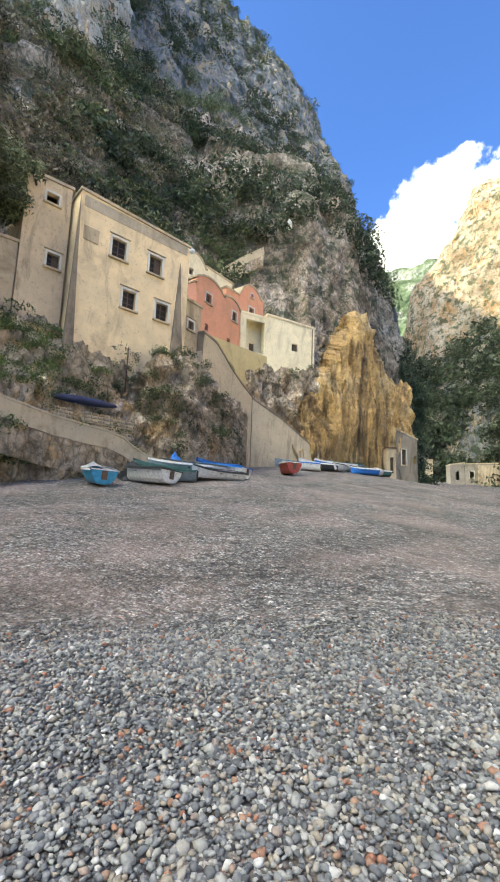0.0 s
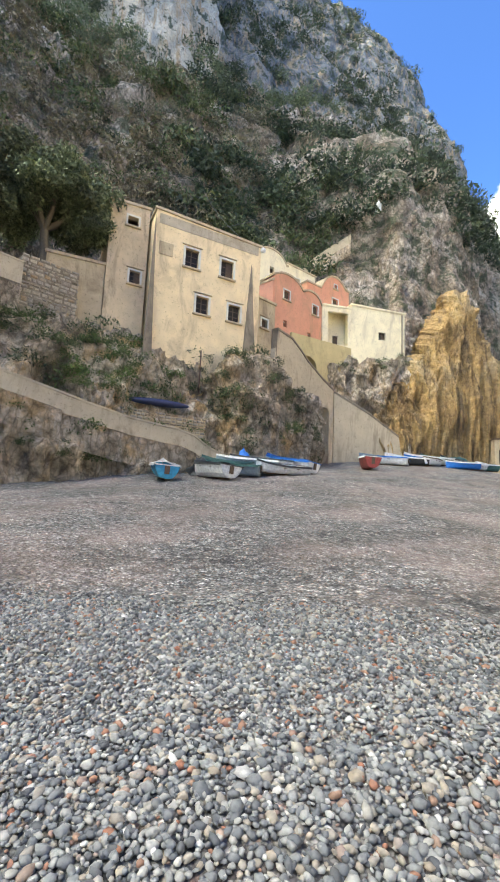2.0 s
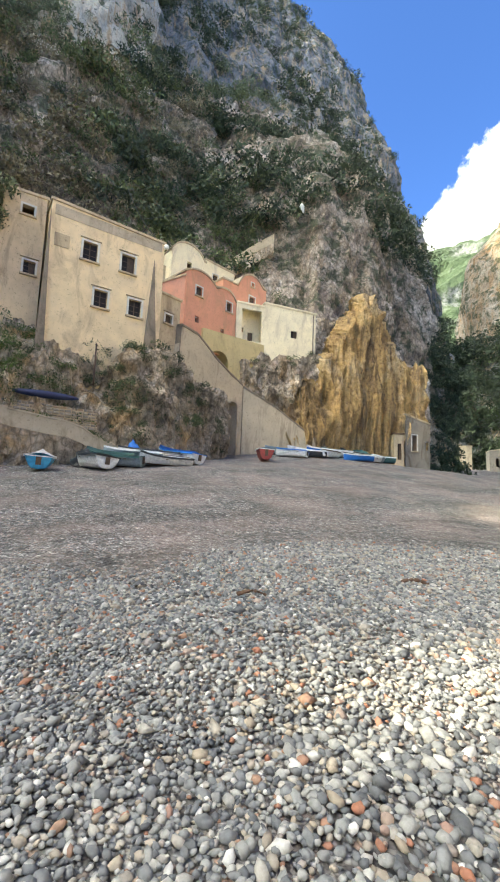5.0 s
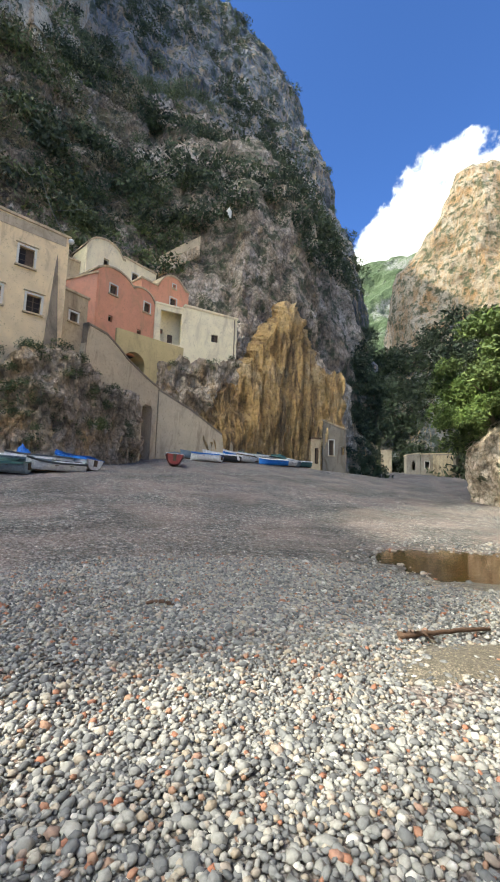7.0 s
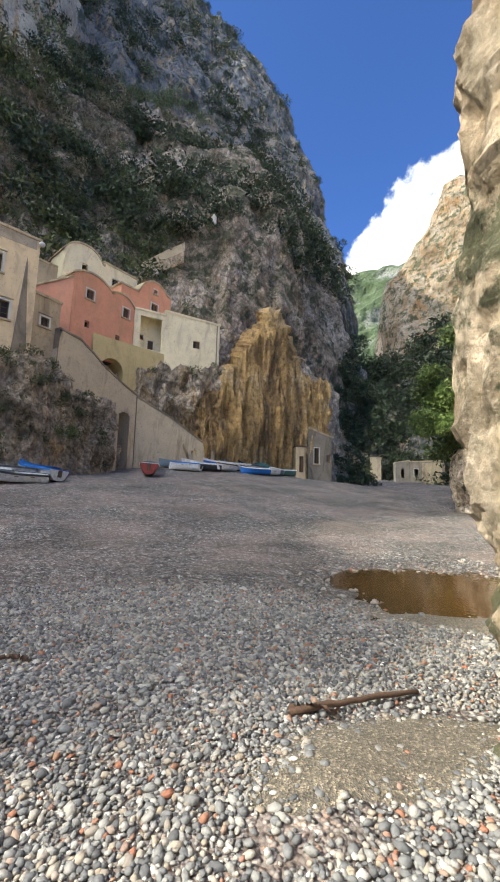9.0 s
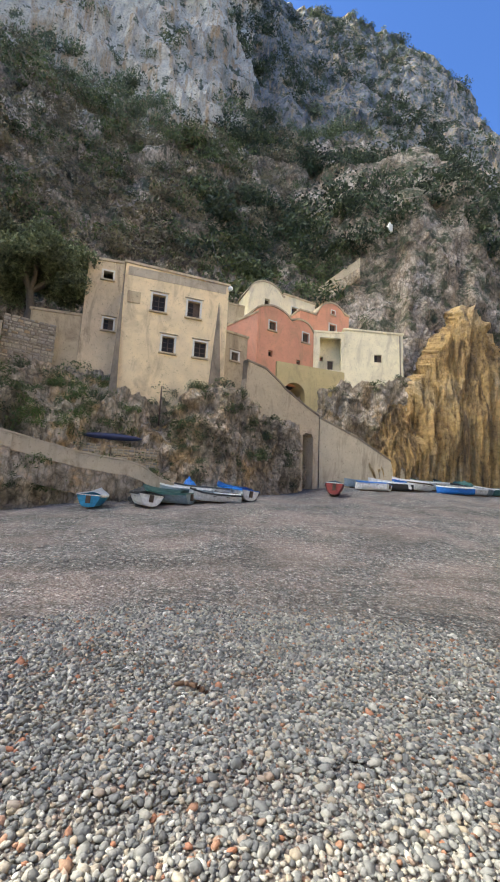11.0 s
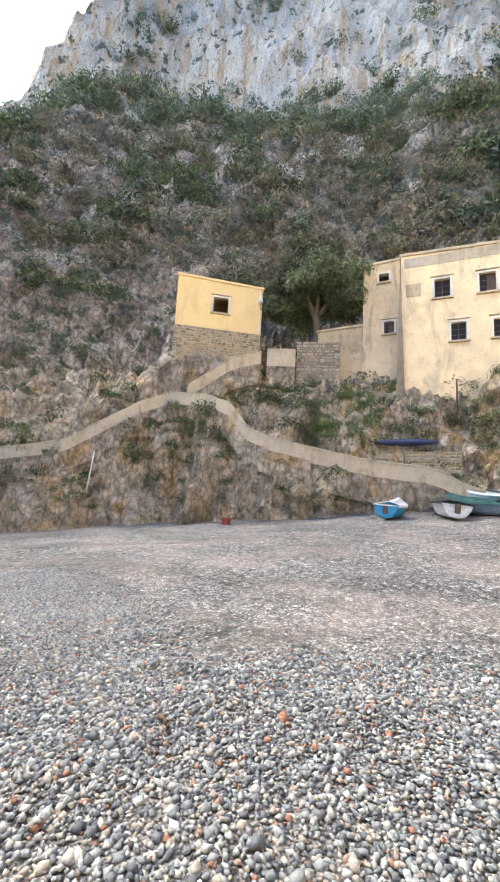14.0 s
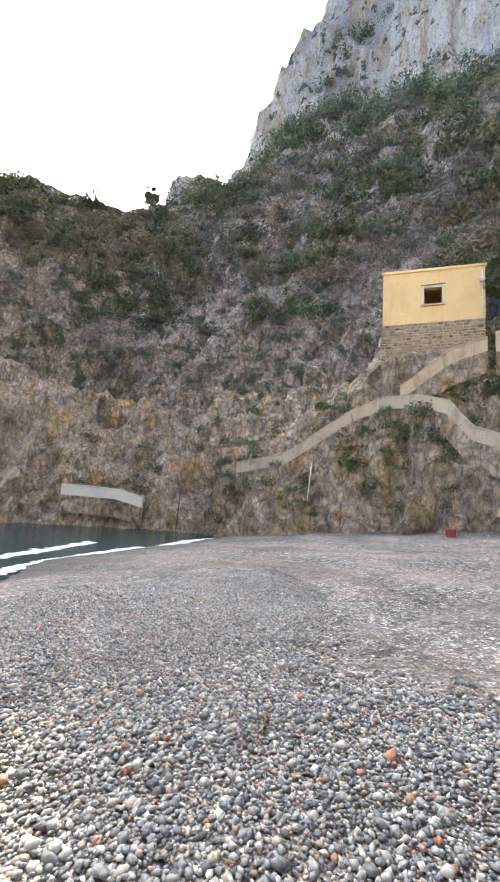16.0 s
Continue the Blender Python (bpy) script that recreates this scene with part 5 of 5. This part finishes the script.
boat(40.0, 45.5, 175, 3.5, 1.4, 0.68, M_TARP, M_WHITE, "dark blue boat with a white rim, near the ochre rock", M_WHITE, 0, 2)
boat(42.6, 46.0, 160, 3.7, 1.4, 0.68, M_WHITE, M_WHITE, "white boat near the ochre rock", M_TEAL, 0, 4)
boat(44.6, 47.5, 185, 3.8, 1.4, 0.72, M_WHITE, M_DARKP, "white boat under a dark cover near the ochre rock", M_DARKP, 0, 0)
boat(47.0, 47.0, 175, 3.7, 1.4, 0.54, M_WHITE, M_WHITE, "low white boat near the small hut", None, 0, 3)
boat(49.3, 52.0, 150, 3.2, 1.4, 0.63, M_TEAL, M_WHITE, "green boat by the small hut", M_TEAL, 0, 5)

boat(35.6, 41.8, 120, 3.6, 1.5, 0.65, M_WHITE, M_TARP, "white boat with a blue rim, nose towards the sea", None, 3, 10)
boat(38.6, 42.6, 140, 3.4, 1.5, 0.6, M_DARKP, M_WHITE, "black boat with a white rim among the drawn-up boats", M_WHITE, 2, 7)
boat(41.4, 43.6, 200, 3.6, 1.4, 0.55, M_WHITE, M_SHUTTER, "white skiff with a brown rim on the pebbles", None, 0, 12)
boat(45.6, 45.0, 150, 3.4, 1.4, 0.6, M_TARP, M_WHITE, "blue skiff beside the ochre rock", M_DARKP, 0, 5)
boat(48.3, 49.0, 205, 3.8, 1.5, 0.6, M_GREY, M_WHITE, "grey skiff with a white rim near the brown hut", None, 0, 8)
boat(14.9, 27.6, 165, 3.6, 1.5, 0.6, M_WHITE, M_DARKP, "low white skiff with a dark rim beside the blue tarpaulin", None, 2, -8)


def heap(az, r, label, mat, w=1.6, h=0.7, seed=1):
    rngh = random.Random(seed)
    x, y = at_polar(az, r)
    root = tagged(new("net_heap"), label, "fishing nets")
    root.location = (x, y, float(ground_z(np.array(x), np.array(y))) - 0.05)
    bm = bmesh.new()
    bmesh.ops.create_icosphere(bm, subdivisions=4, radius=1.0)
    for v in bm.verts:
        n3 = noise.noise(v.co * 2.2 + Vector((seed, 0, 0))) * 0.3 + noise.noise(v.co * 6) * 0.12
        v.co *= 1 + n3
        v.co = Vector((v.co.x * w, v.co.y * w * 0.6, max(v.co.z, -0.1) * h))
    part("net", bm, mat, root, smooth=True)
    return root


heap(10.6, 30.2, "heap of gear under a blue sheet against the rock", M_TARP, 0.6, 1.5, 2)
heap(46.0, 51.5, "heap of teal netting by the rock", M_TEAL, 2.0, 1.3, 3)
heap(5.0, 29.2, "heap of dark nets beside the boats", M_DARKP, 1.2, 1.1, 4)
x, y = at_polar(-23.6, 27.6)
root = tagged(new("buoy"), "small red plastic tub at the foot of the rock", "tub")
root.location = (x, y, float(ground_z(np.array(x), np.array(y))))
bm = bmesh.new()
bmesh.ops.create_cone(bm, segments=18, radius1=0.26, radius2=0.32, depth=0.5, cap_ends=True, matrix=Matrix.Translation((0, 0, 0.24)))
bmesh.ops.bevel(bm, geom=bm.edges[:], offset=0.02, segments=2, affect="EDGES")
part("tub", bm, M_REDP, root, smooth=False)

# logs on the terrace, a rail and a ladder post
x, y = at_polar(-0.5, 31.5)
root = tagged(new("canoe"), "dark blue overturned canoe on the terrace below the tall house", "boat")
root.location = (x, y, 7.2)
bm = bmesh.new()
bmesh.ops.create_uvsphere(bm, u_segments=20, v_segments=10, radius=1.0, matrix=Matrix.Diagonal((2.2, 0.4, 0.26, 1)))
part("hull", bm, plain("navy_paint", (0.02, 0.03, 0.09), 0.5), root, smooth=True)


# ---- cables, driftwood, foam ----
def tube(name, pts, r, mat, label, category, sides=6, kind=""):
    root = tagged(new(name), label, category)
    bm = bmesh.new()
    rings = []
    P3 = [Vector(p) for p in pts]
    for k, p in enumerate(P3):
        d = (P3[min(k + 1, len(P3) - 1)] - P3[max(k - 1, 0)]).normalized()
        s = d.orthogonal().normalized() if abs(d.z) < 0.9 else Vector((1, 0, 0))
        t = d.cross(s)
        rr = r(k / (len(P3) - 1)) if callable(r) else r
        rings.append([bm.verts.new(p + (s * math.cos(6.283 * i / sides) + t * math.sin(6.283 * i / sides)) * rr) for i in range(sides)])
    for p, q in zip(rings, rings[1:]):
        for i in range(sides):
            bm.faces.new((p[i], p[(i + 1) % sides], q[(i + 1) % sides], q[i]))
    bm.faces.new(rings[0])
    bm.faces.new(rings[-1][::-1])
    part(name + "_body", bm, mat, root, smooth=True)
    return root


def sag(a, b, drop, n=20):
    a, b = Vector(a), Vector(b)
    return [a.lerp(b, k / n) - Vector((0, 0, drop * 4 * (k / n) * (1 - k / n))) for k in range(n + 1)]


tube("cable", sag((4.9, -3.0, 23.4), (*at_polar(10.5, 58), el_z(58, 36.6)), 1.2), 0.035, M_ROPE, "thin cable from the cream house up the slope", "cable")
tube("cable", sag((*at_polar(12.8, 52), el_z(52, 33.0)), (*at_polar(21.4, 60), el_z(60, 35.9)), 0.5), 0.035, M_ROPE, "thin cable across the slope", "cable")
tube("rail_post", [(*at_polar(5.5, 33.5), 8.8), (*at_polar(5.5, 33.5), 12.2)], 0.06, M_IRON, "dark iron post on the terrace edge", "post")
tube("rail_post", [(*at_polar(-42.4, 33.2), 2.6), (*at_polar(-42.0, 33.4), 5.6)], 0.05, M_WHITE, "pale ladder post leaning on the rock", "post")
tube("rail_post", [(*at_polar(-61, 40), -1.0), (*at_polar(-60.8, 40), 2.4)], 0.05, M_IRON, "iron post at the water's edge", "post")


def driftwood(a, b, r0, r1, seed, label):
    rngd = random.Random(seed)
    pts = []
    for k in range(13):
        u = k / 12
        x, y = a[0] + (b[0] - a[0]) * u, a[1] + (b[1] - a[1]) * u
        z = float(ground_z(np.array(x), np.array(y)) + relief(np.array(x), np.array(y)))
        pts.append((x + rngd.uniform(-1, 1) * r0 * 0.5, y + rngd.uniform(-1, 1) * r0 * 0.5, z + r0 * 1.2 + 0.05 * math.sin(u * 3)))
    return tube("driftwood", pts, lambda u: (r0 + (r1 - r0) * u) * (1 + 0.08 * math.sin(u * 11)), M_DRIFT, label, "branch", 9)


driftwood((-0.66, -37.2), (0.95, -37.7), 0.036, 0.026, 1, "brown driftwood branch on wet silt")
driftwood((-0.62, -37.15), (-0.25, -37.45), 0.038, 0.015, 2, "short forked stub of driftwood on wet silt")
driftwood((-5.45, -33.8), (-5.18, -34.02), 0.026, 0.018, 3, "short rust-brown stick among the pebbles")
driftwood((-2.56, -34.05), (-2.24, -34.3), 0.024, 0.034, 4, "short dark curled piece of bark on the pebbles")


M_SILT = plain("wet_silt", (0.17, 0.15, 0.12), 0.6, scale=12)
_v = tex(M_SILT, 55, kind="ShaderNodeTexVoronoi")
_s = N(M_SILT, "ShaderNodeSeparateColor")
L(M_SILT, _v.outputs["Color"], _s.inputs[0])
_grit = ramp(M_SILT, _s.outputs[0], [(0.0, (0.5,) * 3), (0.6, (1.0,) * 3), (0.85, (1.5, 1.45, 1.35)), (1.0, (2.6, 2.5, 2.3))])
base(M_SILT, mixc(M_SILT, 1.0, M_SILT.node_tree.nodes["Principled BSDF"].inputs["Base Color"].links[0].from_socket, _grit, "MULTIPLY"))
bump(M_SILT, _v.outputs["Distance"], 0.8, 0.012)


def silt(cx, cy, rx, ry, turn, seed, label):
    """A thin uneven sheet of silt lying on the pebbles."""
    bm = bmesh.new()
    n, m = 48, 12
    rows = []
    for j in range(m + 1):
        row = []
        for i in range(n):
            a = 6.283 * i / n
            w = 1 + 0.2 * noise.noise(Vector((math.cos(a) * 1.3, math.sin(a) * 1.3, seed))) + 0.12 * noise.noise(Vector((math.cos(a) * 5, math.sin(a) * 5, seed)))
            u, v = math.cos(a) * rx * w * j / m, math.sin(a) * ry * w * j / m
            x, y = cx + u * math.cos(turn) - v * math.sin(turn), cy + u * math.sin(turn) + v * math.cos(turn)
            z = float(ground_z(np.array(x), np.array(y)) + relief(np.array(x), np.array(y)))
            row.append(bm.verts.new((x, y, z + 0.045 * (1 - (j / m) ** 3) - 0.006 + 0.008 * noise.noise(Vector((x * 5, y * 5, seed))))))
        rows.append(row)
    for p, q in zip(rows, rows[1:]):
        for i in range(n):
            bm.faces.new((p[i], p[(i + 1) % n], q[(i + 1) % n], q[i]))
    bmesh.ops.remove_doubles(bm, verts=bm.verts, dist=0.0001)
    ob = part("silt", bm, M_SILT, None, label, True)
    return tagged(ob, label, "silt", kind="structure")


silt(-0.35, -38.1, 1.5, 0.62, -0.35, 1, "patch of damp brown silt among the pebbles")
silt(4.6, -36.9, 2.6, 0.9, -1.1, 2, "strip of damp brown silt beside the pool")


def foam():
    rngf = np.random.RandomState(5)
    Q = []
    for line in (((-18.5, -41, 0), (-21.5, -36.0, 0), (-25.8, -31.5, 0), (-30.0, -25.5, 0)), ((-21, -43, 0), (-24.5, -37.0, 0), (-29, -32, 0), (-33, -28, 0)), ((-30, -24, 0), (-33.5, -20, 0), (-35, -16.5, 0))):
        pts = np.array(line)
        for _ in range(900):
            s = rngf.uniform(0, len(pts) - 1.001)
            k = int(s)
            p = pts[k] + (pts[k + 1] - pts[k]) * (s - k) + rngf.normal(0, 0.16, 3)
            sz = rngf.uniform(0.06, 0.32)
            an = rngf.uniform(0, 6.28, 6)
            an.sort()
            Q.append([(p[0] + sz * math.cos(a), p[1] + sz * 1.4 * math.sin(a), -1.485 + rngf.uniform(0, 0.03)) for a in an])
    V = [v for q in Q for v in q]
    F = [tuple(range(6 * i, 6 * i + 6)) for i in range(len(Q))]
    return tagged(mesh_object("sea_foam", V, F, M_FOAM), "white foam where small waves reach the pebbles", "foam", kind="stuff")


foam()


# ---- pebbles near the walk ----
def pebble_mat():
    m = material("pebble_stone", 0.78)
    g = N(m, "ShaderNodeNewGeometry")
    c = ramp(m, g.outputs["Random Per Island"], [(0.0, (0.09, 0.093, 0.1)), (0.14, (0.145, 0.15, 0.158)), (0.34, (0.2, 0.205, 0.21)), (0.54, (0.285, 0.285, 0.275)),
                                                 (0.72, (0.38, 0.37, 0.345)), (0.84, (0.34, 0.285, 0.22)), (0.885, (0.3, 0.27, 0.24)), (0.9, (0.34, 0.14, 0.085)), (0.93, (0.32, 0.2, 0.14)), (0.95, (0.36, 0.35, 0.33)), (1.0, (0.6, 0.585, 0.56))])
    t = tex(m, 28, 6, 0.65)
    c = mixc(m, 1.0, c, ramp(m, t.outputs["Fac"], [(0.3, (0.75,) * 3), (0.7, (1.2,) * 3)]), "MULTIPLY")
    base(m, c)
    bump(m, t.outputs["Fac"], 0.4, 0.006)
    return m


def pebbles():
    rngp = np.random.RandomState(77)
    t = (1 + 5 ** 0.5) / 2
    ico = np.array([(-1, t, 0), (1, t, 0), (-1, -t, 0), (1, -t, 0), (0, -1, t), (0, 1, t), (0, -1, -t), (0, 1, -t), (t, 0, -1), (t, 0, 1), (-t, 0, -1), (-t, 0, 1)])
    ico /= np.linalg.norm(ico[0])
    tri = np.array([(0, 11, 5), (0, 5, 1), (0, 1, 7), (0, 7, 10), (0, 10, 11), (1, 5, 9), (5, 11, 4), (11, 10, 2), (10, 7, 6), (7, 1, 8),
                    (3, 9, 4), (3, 4, 2), (3, 2, 6), (3, 6, 8), (3, 8, 9), (4, 9, 5), (2, 4, 11), (6, 2, 10), (8, 6, 7), (9, 8, 1)])
    pts = []
    for x0, x1, s in ((-21, -11, 0.029), (-11, -7, 0.032), (-7, 5, 0.04)):
        xs, ys = np.arange(x0, x1, s), np.arange(-43, -24, s)
        gxx, gyy = np.meshgrid(xs, ys, indexing="ij")
        gxx = gxx + rngp.uniform(-0.45, 0.45, gxx.shape) * s
        gyy = gyy + rngp.uniform(-0.45, 0.45, gyy.shape) * s
        pts.append(np.stack([gxx.ravel(), gyy.ravel(), np.full(gxx.size, s)], 1))
    p = np.concatenate(pts)
    line = np.array([(-13.6, -32.7), (-12.0, -34.0), (-10.5, -36), (-7.5, -38.8), (-5, -40.2), (-3.2, -39.3), (-3.1, -37.8), (-2, -36.7)])
    best = np.full(len(p), 99.0)
    for q in line:
        best = np.minimum(best, np.hypot(p[:, 0] - q[0], p[:, 1] - q[1]))
    keep = best + rngp.uniform(-0.6, 0.6, len(p)) < np.interp(p[:, 0], [-14, -8, -4], [4.9, 5.3, 6.0])
    keep &= ~(((p[:, 0] + 0.35) / 1.35) ** 2 + ((p[:, 1] + 38.1) / 0.6) ** 2 + 0.4 * waves(p[:, 0], p[:, 1], 0 * p[:, 0], 1.0, 9) < 1) | (rngp.uniform(0, 1, len(p)) < 0.28)
    back = p[:, 1] < np.interp(p[:, 0], [-14, -11, -7.5, -5, -3], [-33.6, -36.2, -39.6, -41, -40.6])
    keep &= ~back
    zz = ground_z(p[:, 0], p[:, 1]) + relief(p[:, 0], p[:, 1])
    keep &= zz > -0.24
    p, zz, best = p[keep], zz[keep], best[keep]
    octa = np.array([(1, 0, 0), (0, 1, 0), (-1, 0, 0), (0, -1, 0), (0.1, 0, 1), (0, 0.1, -1)], float)
    octa_tri = np.array([(0, 1, 4), (1, 2, 4), (2, 3, 4), (3, 0, 4), (1, 0, 5), (2, 1, 5), (3, 2, 5), (0, 3, 5)])
    close = best < 2.7
    mat = pebble_mat()
    stones(p[close], zz[close], ico, tri, mat, rngp, "smooth grey, white and rust-red pebbles underfoot")
    stones(p[~close], zz[~close], octa * 1.15, octa_tri, mat, rngp, "smooth grey, white and rust-red pebbles further off")
    q = np.stack([rngp.uniform(2, 13, 5000), rngp.uniform(-40, -31, 5000), np.full(5000, 0.075)], 1)
    qz = ground_z(q[:, 0], q[:, 1]) + relief(q[:, 0], q[:, 1])
    wet = (qz > -0.21) & (qz < -0.05) & (rngp.uniform(0, 1, 5000) < 0.3)
    stones(q[wet], qz[wet], ico, tri, mat, rngp, "grey stones along the edge of the pool")


def stones(p, zz, shape, tri, mat, rngp, label):
    """One mesh of many stones, each a squashed and uneven copy of shape."""
    n, k = len(p), len(shape)
    size = p[:, 2] * np.clip(rngp.lognormal(-0.04, 0.36, n), 0.45, 2.4) * 0.62
    sc = np.stack([size * rngp.uniform(0.85, 1.35, n), size * rngp.uniform(0.65, 1.0, n), size * rngp.uniform(0.42, 0.75, n)], 1)
    sh = shape[None] * (1 + rngp.uniform(-0.24, 0.2, (n, k, 1)))
    v = sh * sc[:, None]
    a, b = rngp.uniform(0, 6.283, n), rngp.normal(0, 0.3, n)
    cb, sb = np.cos(b)[:, None], np.sin(b)[:, None]
    x, z = v[..., 0] * cb + v[..., 2] * sb, -v[..., 0] * sb + v[..., 2] * cb
    ca, sa = np.cos(a)[:, None], np.sin(a)[:, None]
    X2, Y2 = x * ca - v[..., 1] * sa, x * sa + v[..., 1] * ca
    v = np.stack([X2 + p[:, 0:1], Y2 + p[:, 1:2], z + (zz + sc[:, 2] * 0.35 + rngp.uniform(0, 0.012, n))[:, None]], -1)
    f = (tri[None] + k * np.arange(n)[:, None, None]).reshape(-1, 3)
    me = bpy.data.meshes.new("pebbles")
    me.vertices.add(n * k)
    me.vertices.foreach_set("co", v.reshape(-1).astype(np.float32))
    me.loops.add(f.size)
    me.loops.foreach_set("vertex_index", f.reshape(-1).astype(np.int32))
    me.polygons.add(len(f))
    me.polygons.foreach_set("loop_start", np.arange(0, f.size, 3, dtype=np.int32))
    me.polygons.foreach_set("use_smooth", np.ones(len(f), dtype=bool))
    me.materials.append(mat)
    me.update(calc_edges=True)
    return tagged(new("pebbles", me), label, "pebbles", kind="stuff")


pebbles()
